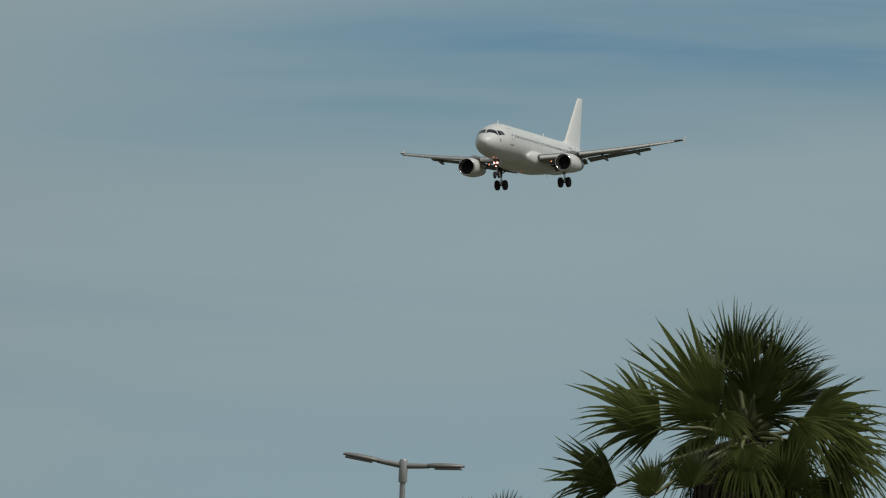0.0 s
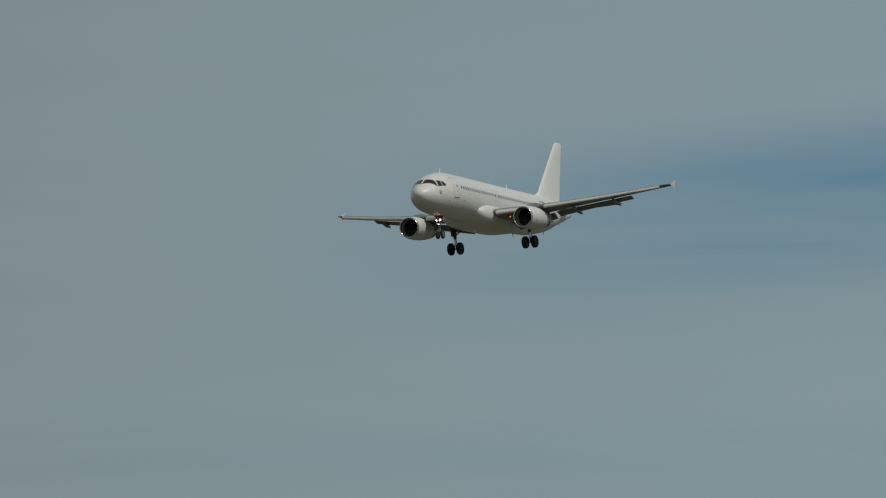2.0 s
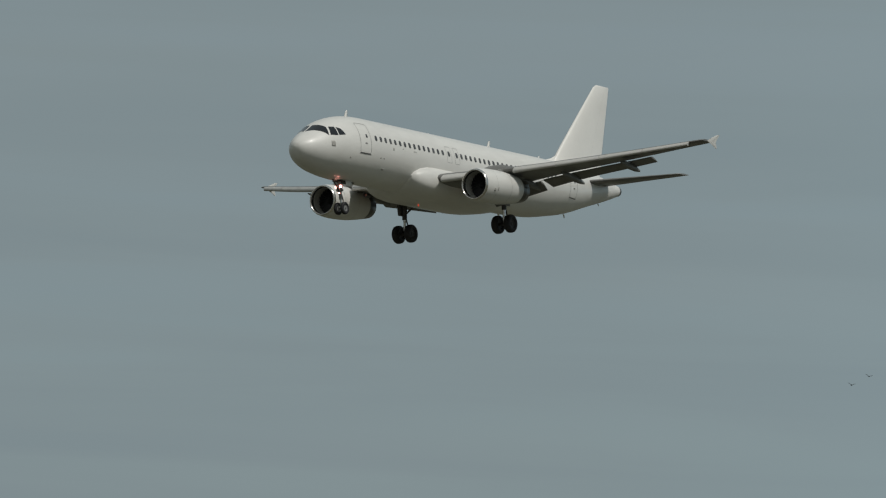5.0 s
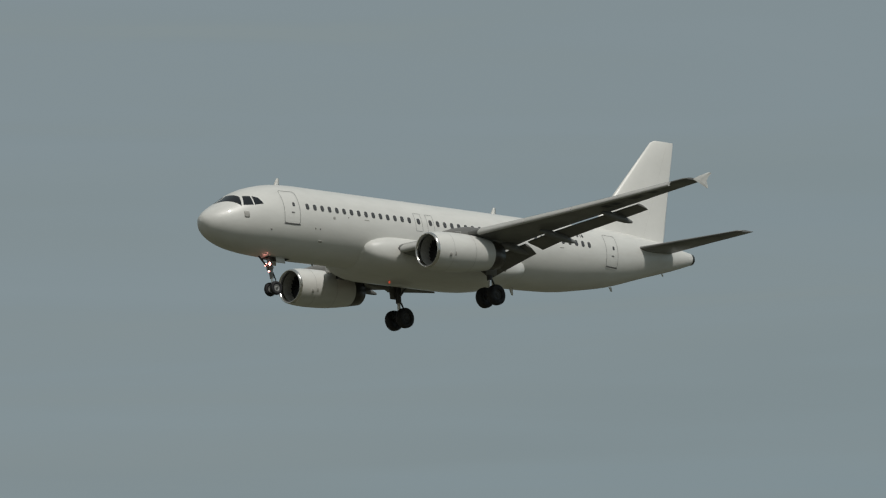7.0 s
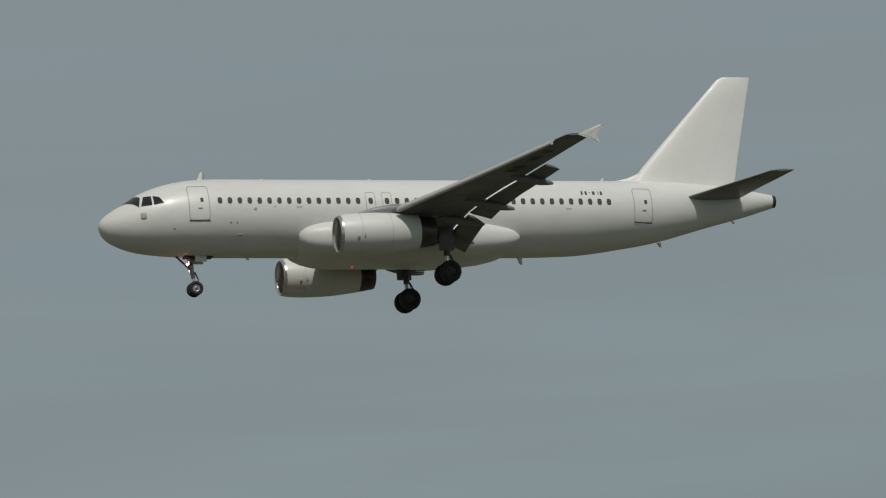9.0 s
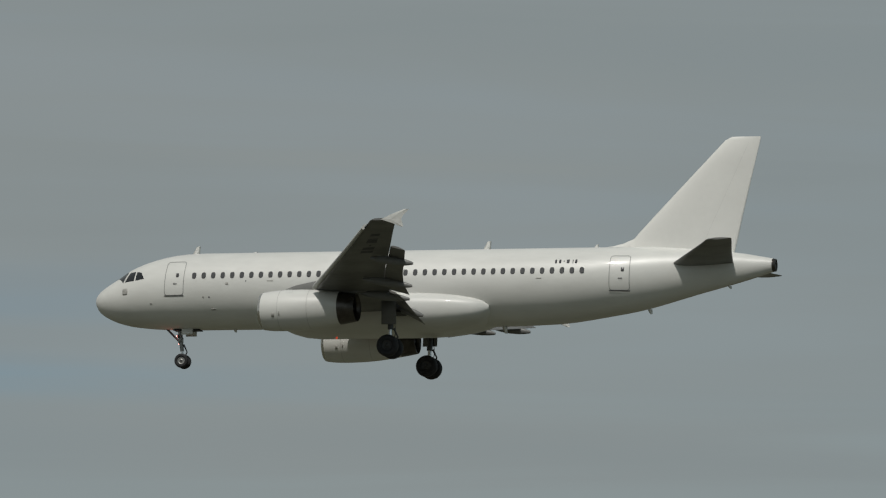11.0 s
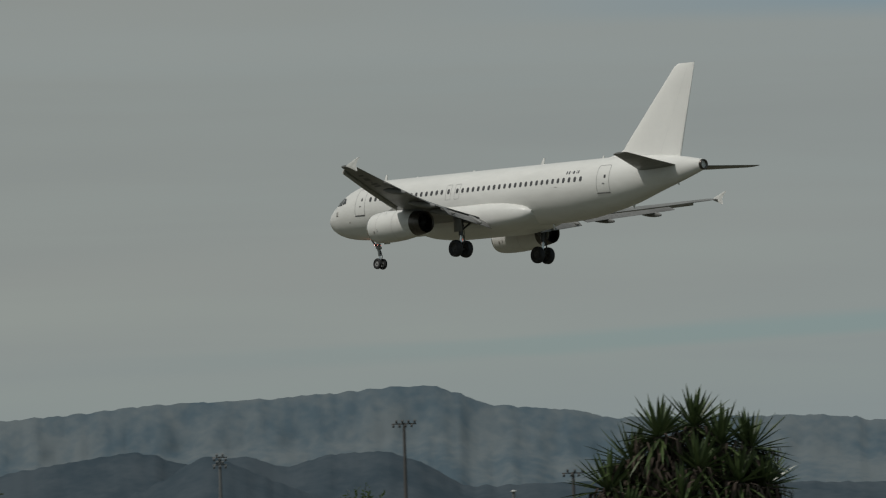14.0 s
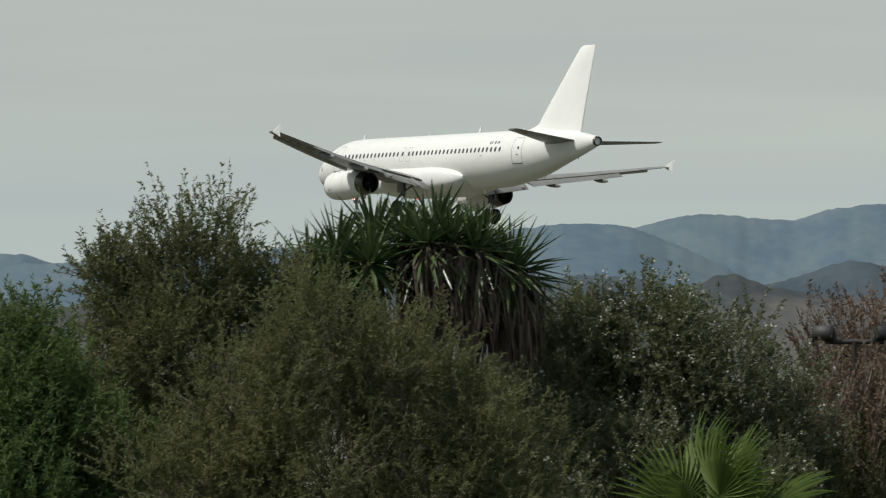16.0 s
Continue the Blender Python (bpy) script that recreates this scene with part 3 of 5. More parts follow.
def airliner():
    p = thing("airliner", "white twin-engine passenger airliner with landing gear and flaps down", "aeroplane")
    body = part("fuselage", fuselage_geo(), WHITE, p, "plain white glossy fuselage")
    # belly fairing
    rings = []
    for s in (10.35, 10.45, 10.7, 11.1, 11.7, 12.5, 13.5, 15.0, 17.0, 18.6, 19.8, 20.8, 21.6, 22.1, 22.4):
        t = min(1, max(0.0, (s - 10.35) / 2.2)) if s < 15 else min(1, max(0.0, (22.4 - s) / 4.2))
        r = math.sqrt(1 - (1 - t) ** 2)
        w, zc, h = 1.70 + 0.74 * r, -1.30 - 0.08 * r, 0.30 + 0.86 * r
        rings.append([(w * math.copysign(abs(math.cos(a)) ** 0.75, math.cos(a)), 17 - s, zc + h * math.copysign(abs(math.sin(a)) ** 0.75, math.sin(a))) for a in (2 * math.pi * j / 40 for j in range(40))])
    part("belly_fairing", loft(rings), WHITE, p, "white wing root fairing")
    for side in (-1, 1):
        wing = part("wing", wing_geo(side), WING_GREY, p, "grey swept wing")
        for xa, xb in ((2.75, 4.75), (6.7, 9.0), (9.03, 11.35), (11.38, 13.7), (13.73, 16.2)):
            part("slat", slat_geo(side, xa, xb), SLAT_METAL, wing, "extended bare metal slat")
        part("inboard_flap", flap_geo(side, 2.3, 6.2, 30, 0.16, -0.02, 0.14), FLAP_GREY, wing, "lowered grey flap")
        part("outboard_flap", flap_geo(side, 6.4, 13.15, 17, 0.22), FLAP_GREY, wing, "lowered grey flap")
        for x, ln, tail, low in ((3.4, 2.0, 19.35, -1.98), (5.75, 2.7, 19.25, -1.46), (8.3, 2.7, 20.10, -1.18), (11.8, 2.3, 21.12, -0.58)):
            top = W_Z(x) - 0.26
            drop = math.degrees(math.asin((top - low - 0.12) / ln))
            part("flap_track_fairing", moved(canoe(ln, 0.31, 0.46), pose(side * x, 17 - tail + ln * math.cos(radians(drop)), top, drop, 0, 0)), WING_GREY, wing, "grey canoe-shaped flap track fairing")
        fence = []
        for z, a, b in ((-0.38, 21.88, 22.02), (-0.20, 21.45, 21.98), (0.0, 20.85, 21.90), (0.22, 21.30, 22.02), (0.50, 22.05, 22.32)):
            x, h = 16.93 + 0.05 * z, W_Z(16.9) + z
            fence.append([(side * x, 17 - a, h), (side * (x + 0.02), 17 - (a + b) / 2, h), (side * x, 17 - b, h), (side * (x - 0.02), 17 - (a + b) / 2, h)])
        part("wingtip_fence", loft(fence), FENCE_GREY, wing, "pale grey wingtip fence", shade=False)
        at = pose(side * 3.7, 17 - 13.05, -1.66)
        lamp = part("landing_lamp", moved(revolve([(0.0, 0.145), (0.0, 0.13), (-0.48, 0.13), (-0.50, 0.145), (-0.30, 0.15), (0.0, 0.145)], 16), at), STRUT, wing, "deep round landing lamp housing")
        part("lens", moved(revolve([(-0.45, 0.128), (-0.43, 0.08), (-0.42, 0.002)], 16), at), LAND_GLOW, lamp, "lit orange landing lamp lens")
        if side < 0:
            for i, wide in enumerate((0.34, 0.36, 0.24, 0.46, 0.12, 0.36)):
                x0 = 12.1 + 0.50 * i
                c0, c1 = (0.34, 0.62) if i != 2 else (0.46, 0.51)
                q = [under_wing(x0 + wide * u, c0 + (c1 - c0) * w, side) for w in (0, 0.5, 1) for u in (0, 1)]
                part("wing_marking", (q, [(0, 1, 3, 2), (2, 3, 5, 4)]), MARK_DARK, wing, "dark letter bars under the wing")
        engine(p, side)
        main_gear(p, side)
        # tailplane
        rings = []
        for x, le, te in ((0.3, 31.7, 35.25), (0.9, 32.05, 35.35), (3.0, 33.3, 35.75), (5.0, 34.5, 36.2), (6.05, 35.08, 36.42), (6.22, 35.4, 36.40)):
            rings.append(foil_ring(side * x, le, te - le, 0.92 + 0.078 * x, 0.10, twist=-2, camber=0.0, n=10))
        if side > 0:
            rings = [list(reversed(r)) for r in rings]
        part("tailplane", loft(rings), WING_GREY, p, "grey horizontal tailplane")
        # cabin windows
        me = mesh_of("cabin_window", *loft([[(0.012 * k, 0.125 * r * math.copysign(abs(math.cos(a)) ** 0.7, math.cos(a)), 0.18 * r * math.copysign(abs(math.sin(a)) ** 0.7, math.sin(a))) for a in (2 * math.pi * j / 14 for j in range(14))] for k, r in ((-1.5, 1.0), (0.6, 1.0), (0.8, 0.86))]), GLASS_DARK)
        stations = [6.11 + 0.5335 * i for i in range(41) if i not in (15, 16, 17)] + [14.27, 15.16]
        for s in stations:
            x, y, z = skin(s, 0.59, side)
            part("cabin_window", me, GLASS_DARK, body, at=pose(x, y, z, 0, -side * 16.5, 0 if side > 0 else 180) if side > 0 else pose(x, y, z, 0, 16.5, 0) @ pose(0, 0, 0, 0, 0, 180))
        door_set(p, 4.46, 5.53, -0.45, 1.42, side)
        door_set(p, 28.9, 29.95, -0.45, 1.40, side)
        for s in (14.27, 15.16):
            q = [(s - 0.25, 0.02), (s + 0.25, 0.02), (s + 0.25, 1.06), (s - 0.25, 1.06)]
            path = []
            for a, b in zip(q, q[1:] + q[:1]):
                path += [(a[0] + (b[0] - a[0]) * k / 5, a[1] + (b[1] - a[1]) * k / 5) for k in range(5)]
            part("emergency_exit", strip(path + [q[0]], side, 0.024), SEAM, p, "overwing exit seam")
        # cockpit panes
        windscreen(body, side)
        # marks, plates and probes
        for s, z, w, h, m in ((1.95, -0.35, 0.30, 0.36, PLATE_GREY), (6.95, -0.62, 0.07, 0.07, MARK_DARK), (7.05, -1.25, 0.26, 0.10, PLATE_GREY), (7.9, 0.05, 0.16, 0.16, PLATE_GREY), (9.0, 0.22, 0.06, 0.06, MARK_DARK), (10.2, 0.22, 0.34, 0.05, PLATE_GREY), (25.0, 0.15, 0.30, 0.05, PLATE_GREY), (3.6, -0.9, 0.12, 0.08, PLATE_GREY), (6.6, -0.62, 0.10, 0.10, PLATE_GREY), (33.9, 1.2, 0.16, 0.10, MARK_DARK)):
            part("access_plate", patch((s, z), (s + w, z), (s + w, z + h), (s, z + h), side, 0.010), m, body)
        reg = new("registration_mark")
        reg.parent = p
        for i, (w, h) in enumerate(((0.17, 0.27), (0.19, 0.27), (0.12, 0.05), (0.24, 0.27), (0.06, 0.27), (0.19, 0.27))):
            s = 25.95 + (0, 0.22, 0.46, 0.64, 0.95, 1.08)[i]
            z = 0.98 + (0.11 if h < 0.1 else 0)
            part("bar", patch((s, z), (s + w * 0.62, z), (s + w * 0.62, z + h * 0.8), (s, z + h * 0.8), side, 0.009, 2, 2), MARK_DARK, reg)
    # fin
    rings = []
    for z, le, te in ((1.45, 28.95, 35.15), (2.1, 29.45, 35.30), (2.8, 30.02, 35.45), (3.5, 30.66, 35.58), (5.0, 32.06, 35.90), (6.5, 33.47, 36.22), (7.7, 34.60, 36.48), (7.87, 34.95, 36.50)):
        rings.append(list(reversed(foil_ring(0, le, te - le, z, 0.10 if z < 7.8 else 0.05, camber=0.0, n=12, upright=True))))
    fin = part("fin", loft(rings), FIN_WHITE, p, "plain white tail fin")
    rings = []
    for s, z, w in ((27.9, 2.06, 0.04), (28.6, 2.13, 0.09), (29.2, 2.27, 0.13), (29.7, 2.48, 0.14), (30.1, 2.70, 0.10)):
        rings.append([(-w, 17 - s, 1.8), (w, 17 - s, 1.8), (w * 0.5, 17 - s, z - 0.08), (0, 17 - s, z), (-w * 0.5, 17 - s, z - 0.08)])
    part("dorsal_fillet", loft(rings), FIN_WHITE, p)
    for side in (-1, 1):
        ln = []
        for z in np.linspace(2.0, 7.6, 12):
            le, te = 29.45 + (z - 2.1) * 0.925, 35.28 + (z - 2.1) * 0.2145
            ln.append((z, le + 0.70 * (te - le), te - le))
        v, f = [], []
        for z, s, c in ln:
            h = 5 * 0.10 * c * (0.2969 * math.sqrt(0.7) - 0.126 * 0.7 - 0.3516 * 0.49 + 0.2843 * 0.343 - 0.1015 * 0.24) + 0.004 * 0.7 * c + 0.004
            v += [(side * h, 17 - s + 0.006, z), (side * h, 17 - s - 0.006, z)]
        f = [(2 * i, 2 * i + 1, 2 * i + 3, 2 * i + 2) for i in range(len(ln) - 1)]
        part("rudder_seam", (v, f), FIN_SEAM, fin)
    # tail end
    part("exhaust_outlet", moved(revolve([(0.02, 0.36), (-0.16, 0.33), (-0.17, 0.29), (0.0, 0.26), (0.02, 0.002)], 24), pose(0, 17 - 37.3, 1.0)), HOT_METAL, p, "dark auxiliary power exhaust")
    # aerials
    for s, z, ln, h, d in ((5.35, 2.02, 0.42, 0.46, 1), (21.55, 2.05, 0.42, 0.46, 1), (14.6, 2.06, 0.28, 0.09, 1), (27.6, 2.05, 0.26, 0.20, 1), (8.7, 2.06, 0.3, 0.08, 1), (22.7, -2.05, 0.30, -0.40, 1), (30.6, -1.25, 0.26, -0.26, 1), (34.9, -0.08, 0.2, -0.14, 1), (7.8, -2.06, 0.2, -0.16, 1)):
        bl = [[(x, 17 - s - ln * a, z + h * t) for x, a in ((0, b0), (0.04 * (1 - t * 0.5), b0 + (b1 - b0) * 0.4), (0, b1), (-0.04 * (1 - t * 0.5), b0 + (b1 - b0) * 0.4))] for t, b0, b1 in ((0, 0, 1), (0.9, 0.5, 1.05), (1.0, 0.65, 1.05))]
        part("blade_aerial", loft(bl), WHITE, p, "white blade aerial")
    b = part("beacon", moved(tube([(0, 0, 0), (0, 0, -0.07), (0, 0, -0.13)], [0.055, 0.05, 0.015], 12), pose(0, 17 - 13.6, -2.53)), BEACON, p, "lit red belly beacon")
    # flat black panels paint the shade inside the wells; nothing is hollowed out
    for side in (-1, 1):
        part("gear_well_shade_panel", box(side * 2.95, 17 - 17.62, -1.76, 1.5, 1.0, 0.10), BLACK, p, "black panel painting the shade of the main gear well")
    part("gear_well_shade_panel", box(0, 17 - 5.25, -2.085, 0.62, 1.5, 0.05), BLACK, p, "black panel painting the shade of the nose gear well")
    nose_gear(p)
    return p


def windscreen(body, side):
    """Three dark panes on each side of the nose, with thin posts between."""
    # front pane: corners by station and angle round the nose from the top
    def ring(s, ang):
        zc, h, w = (TOP(s) + LOW(s)) / 2, (TOP(s) - LOW(s)) / 2, WIDE(s)
        a = radians(90 - ang)
        return s, w * math.cos(a), zc + h * math.sin(a)
    def pane(c, name):
        n = 5
        top = []
        for j in range(n + 1):
            for i in range(n + 1):
                u, w = i / n, j / n
                s = (1 - u) * (1 - w) * c[0][0] + u * (1 - w) * c[1][0] + u * w * c[2][0] + (1 - u) * w * c[3][0]
                g = (1 - u) * (1 - w) * c[0][1] + u * (1 - w) * c[1][1] + u * w * c[2][1] + (1 - u) * w * c[3][1]
                s_, x, z = ring(s, g)
                top.append((side * x * 1.006, 17 - s_ + 0.010, z + 0.008))
        f = []
        for j in range(n):
            for i in range(n):
                a = j * (n + 1) + i
                q = (a, a + 1, a + n + 2, a + n + 1)
                f.append(q)
        part(name, (top, f), COCKPIT_GLASS, body, "dark cockpit pane")
    def down(s, z):
        zc, h = (TOP(s) + LOW(s)) / 2, (TOP(s) - LOW(s)) / 2
        return s, math.degrees(math.acos((z - zc) / h))
    pane(((1.06, 3.0), down(1.92, 0.32), down(2.08, 0.90), (1.80, 3.0)), "windscreen_pane")
    pane((down(2.03, 0.36), down(2.59, 0.40), down(2.60, 0.94), down(2.23, 0.93)), "side_pane")
    pane((down(2.68, 0.42), down(3.20, 0.50), down(2.98, 0.86), down(2.69, 0.93)), "side_pane")


plane = airliner()


# ---------------------------------------------------------------- ground and distance
GROUND = material("dry_scrub_ground", (0.10, 0.088, 0.062), 0.95, vary=0.5, scale=0.02, fine=0.4, alt=(0.05, 0.06, 0.034))


def build_ground():
    v, f = [(0, 0, 0)], []
    rr = [30, 120, 400, 1200, 2600, 4900]
    for r in rr:
        v += [(r * math.cos(2 * math.pi * j / 64), r * math.sin(2 * math.pi * j / 64), 0) for j in range(64)]
    f += [(0, 1 + j, 1 + (j + 1) % 64) for j in range(64)]
    for i in range(len(rr) - 1):
        f += [(1 + i * 64 + j, 1 + (i + 1) * 64 + j, 1 + (i + 1) * 64 + (j + 1) % 64, 1 + i * 64 + (j + 1) % 64) for j in range(64)]
    tagged(part("ground", (v, f), GROUND), "dry scrubby flat ground", "ground", kind="structure")


build_ground()


def spot(az, d, h=0.0):
    """A place on the ground by its bearing (degrees, clockwise from +y) and distance."""
    return Vector((d * math.sin(radians(az)), d * math.cos(radians(az)), h))


def rise(el, d):
    return EYE + d * math.tan(radians(el))


# distance haze is mixed into these four base colours; no air is rendered
FAR = material("haze_tinted_mountain", (0.078, 0.114, 0.146), 1.0, scale=0.016, fine=0.11, alt=(0.112, 0.144, 0.164), stretch=(1, 1, 0.6), contrast=0.7, sheen=0.1)
MID = material("haze_tinted_hills", (0.040, 0.058, 0.072), 1.0, scale=0.02, fine=0.14, alt=(0.062, 0.079, 0.092), contrast=0.8, sheen=0.1)
ROCK = material("haze_tinted_pale_rock", (0.076, 0.108, 0.130), 1.0, scale=0.016, fine=0.10, alt=(0.130, 0.152, 0.161), stretch=(1, 1, 0.6), contrast=0.8, sheen=0.1)
NEAR = material("haze_tinted_scrub_slope", (0.045, 0.052, 0.056), 1.0, scale=0.018, fine=0.15, alt=(0.090, 0.087, 0.083), contrast=0.9, sheen=0.1)


def ridge(name, mat, label, d, depth, profile, rough, steps=1300, rows_up=34, a0=-80.0, a1=-20.0, seed=0.0, cliff=0.0, gully=0.045):
    """A range of hills: a crest line of smooth humps with worn gullies down its face."""
    prof = curve(profile)
    v, f = [], []
    for i in range(steps + 1):
        az = a0 + (a1 - a0) * i / steps
        n1 = noise.fractal(Vector((az * 1.1, seed, 0)), 1.0, 2.1, 4)
        n2 = noise.fractal(Vector((az * 9.0, seed + 7, 0)), 0.8, 2.1, 5)
        top = rise(prof(az) - 0.06 + rough * (0.5 * n1 + 0.5 * n2), d)
        for j in range(rows_up + 1):
            t = j / rows_up
            g = 1.0 + noise.fractal(Vector((az * 2.6 + seed, t * 1.1, seed)), 0.85, 2.1, 5)
            shape = t ** (0.9 if cliff else 1.1)
            back = depth * (t if not cliff or t < 0.66 else 0.66 + 0.45 * (t - 0.66))
            p = spot(az, d - depth + back + gully * depth * (g - 1.0) * math.sin(math.pi * min(1.0, t * 0.9 + 0.1)))
            v.append((p.x, p.y, -2 + (top + 2) * shape))
    k = rows_up + 1
    for i in range(steps):
        for j in range(rows_up):
            a = i * k + j
            f.append((a, a + k, a + k + 1, a + 1))
    return tagged(part(name, (v, f), mat), label, "mountain", kind="structure")


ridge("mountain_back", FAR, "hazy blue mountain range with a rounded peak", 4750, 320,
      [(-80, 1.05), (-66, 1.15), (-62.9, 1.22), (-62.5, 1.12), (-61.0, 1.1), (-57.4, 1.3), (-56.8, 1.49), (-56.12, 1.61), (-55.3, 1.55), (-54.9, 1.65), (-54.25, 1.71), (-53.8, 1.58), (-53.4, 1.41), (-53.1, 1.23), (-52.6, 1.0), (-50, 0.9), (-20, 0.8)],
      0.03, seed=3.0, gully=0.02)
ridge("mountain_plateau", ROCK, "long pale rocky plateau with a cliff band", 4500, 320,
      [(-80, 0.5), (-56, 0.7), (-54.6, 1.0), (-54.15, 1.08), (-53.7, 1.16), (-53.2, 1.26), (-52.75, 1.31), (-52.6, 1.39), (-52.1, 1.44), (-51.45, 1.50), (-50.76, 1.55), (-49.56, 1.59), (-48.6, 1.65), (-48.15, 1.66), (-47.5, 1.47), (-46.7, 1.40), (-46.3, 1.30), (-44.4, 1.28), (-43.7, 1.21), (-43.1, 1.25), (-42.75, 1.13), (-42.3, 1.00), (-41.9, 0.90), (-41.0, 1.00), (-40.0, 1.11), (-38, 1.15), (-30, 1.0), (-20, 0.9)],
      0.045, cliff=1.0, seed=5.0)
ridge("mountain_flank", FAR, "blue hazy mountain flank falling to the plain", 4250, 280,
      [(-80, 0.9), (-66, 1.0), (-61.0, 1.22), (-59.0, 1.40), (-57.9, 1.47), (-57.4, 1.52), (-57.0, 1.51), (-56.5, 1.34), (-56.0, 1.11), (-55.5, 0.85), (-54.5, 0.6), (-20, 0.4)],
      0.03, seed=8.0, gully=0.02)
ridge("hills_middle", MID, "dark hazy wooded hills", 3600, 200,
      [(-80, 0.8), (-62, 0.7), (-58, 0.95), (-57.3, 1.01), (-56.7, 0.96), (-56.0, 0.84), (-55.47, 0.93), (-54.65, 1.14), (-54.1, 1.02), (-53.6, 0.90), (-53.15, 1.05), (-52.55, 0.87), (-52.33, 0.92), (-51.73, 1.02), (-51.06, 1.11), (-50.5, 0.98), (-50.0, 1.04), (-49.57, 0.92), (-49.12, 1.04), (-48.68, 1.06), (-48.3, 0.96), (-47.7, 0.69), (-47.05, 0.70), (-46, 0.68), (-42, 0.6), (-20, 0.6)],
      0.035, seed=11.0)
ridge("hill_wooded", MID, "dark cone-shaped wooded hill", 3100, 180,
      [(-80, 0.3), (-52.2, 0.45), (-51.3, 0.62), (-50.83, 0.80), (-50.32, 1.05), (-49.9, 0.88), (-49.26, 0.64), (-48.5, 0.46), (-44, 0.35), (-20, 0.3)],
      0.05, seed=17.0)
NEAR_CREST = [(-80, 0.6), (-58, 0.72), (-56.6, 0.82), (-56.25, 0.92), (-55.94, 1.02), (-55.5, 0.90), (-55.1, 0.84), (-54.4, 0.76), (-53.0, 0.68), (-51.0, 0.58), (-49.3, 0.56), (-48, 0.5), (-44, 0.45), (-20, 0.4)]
ridge("slope_near", NEAR, "scrub slope greyed by painted haze, with pale bare patches", 2600, 170,
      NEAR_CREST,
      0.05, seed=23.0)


# ---------------------------------------------------------------- plants
OLIVE_LEAF = material("grey_green_leaves", (0.160, 0.164, 0.072), 0.7, alt=(0.084, 0.092, 0.037), scale=1.6, fine=7.0, island=0.12, translucent=0.5, sheen=0.3, contrast=0.8)
GREEN_LEAF = material("fresh_green_leaves", (0.128, 0.172, 0.062), 0.65, alt=(0.058, 0.088, 0.028), scale=1.6, fine=7.0, island=0.25, translucent=0.5, sheen=0.15, contrast=0.5)
DARK_LEAF = material("dark_glossy_leaves", (0.165, 0.172, 0.082), 0.40, alt=(0.074, 0.083, 0.040), scale=1.6, fine=7.0, island=0.2, translucent=0.45, sheen=0.65, contrast=0.6)
DRY_LEAF = material("dry_russet_leaves", (0.185, 0.115, 0.074), 0.85, alt=(0.098, 0.066, 0.046), scale=1.4, fine=9.0, island=0.5, translucent=0.2)
BLOSSOM = material("white_blossom", (0.45, 0.45, 0.39), 0.7, vary=0.3, island=0.4)
BARK = material("grey_brown_bark", (0.13, 0.105, 0.08), 0.9, vary=0.45, scale=6.0, fine=40.0, bump=0.02, stretch=(1, 1, 0.3))
DARK_TWIG = material("dark_twigs", (0.085, 0.076, 0.052), 0.9, vary=0.4, scale=5.0, island=0.4)
TWIG = material("grey_dry_twigs", (0.160, 0.135, 0.108), 0.9, vary=0.4, scale=5.0, island=0.4)
YUCCA_LEAF = material("yucca_sword_leaves", (0.092, 0.130, 0.046), 0.38, alt=(0.026, 0.042, 0.016), scale=2.0, fine=12.0, island=0.7, translucent=0.1)
DEAD_LEAF = material("dead_hanging_leaves", (0.095, 0.068, 0.050), 0.9, alt=(0.036, 0.026, 0.020), scale=2.0, fine=12.0, island=0.6)
PALM_LEAF = material("fan_palm_leaves", (0.250, 0.290, 0.098), 0.30, alt=(0.115, 0.145, 0.050), scale=1.5, fine=10.0, island=0.3, translucent=0.35, sheen=0.6)
PALM_BRIGHT = material("young_fan_palm_leaves", (0.135, 0.185, 0.042), 0.6, alt=(0.055, 0.090, 0.020), scale=1.5, fine=10.0, island=0.5, translucent=0.3, sheen=0.2)
PALM_STALK = material("palm_leaf_stalk", (0.12, 0.13, 0.05), 0.5, vary=0.3)


def quick_mesh(name, v, q, mat, shade=False):
    """A mesh of quads straight from arrays."""
    me = bpy.data.meshes.new(name)
    v, q = np.asarray(v, np.float32), np.asarray(q, np.int32)
    me.vertices.add(len(v))
    me.vertices.foreach_set("co", v.ravel())
    me.loops.add(q.size)
    me.loops.foreach_set("vertex_index", q.ravel())
    me.polygons.add(len(q))
    me.polygons.foreach_set("loop_start", np.arange(0, q.size, 4, dtype=np.int32))
    me.update(calc_edges=True)
    me.materials.append(mat)
    smooth(me, shade)
    return me


def unit(a):
    return a / (np.linalg.norm(a, axis=-1, keepdims=True) + 1e-9)


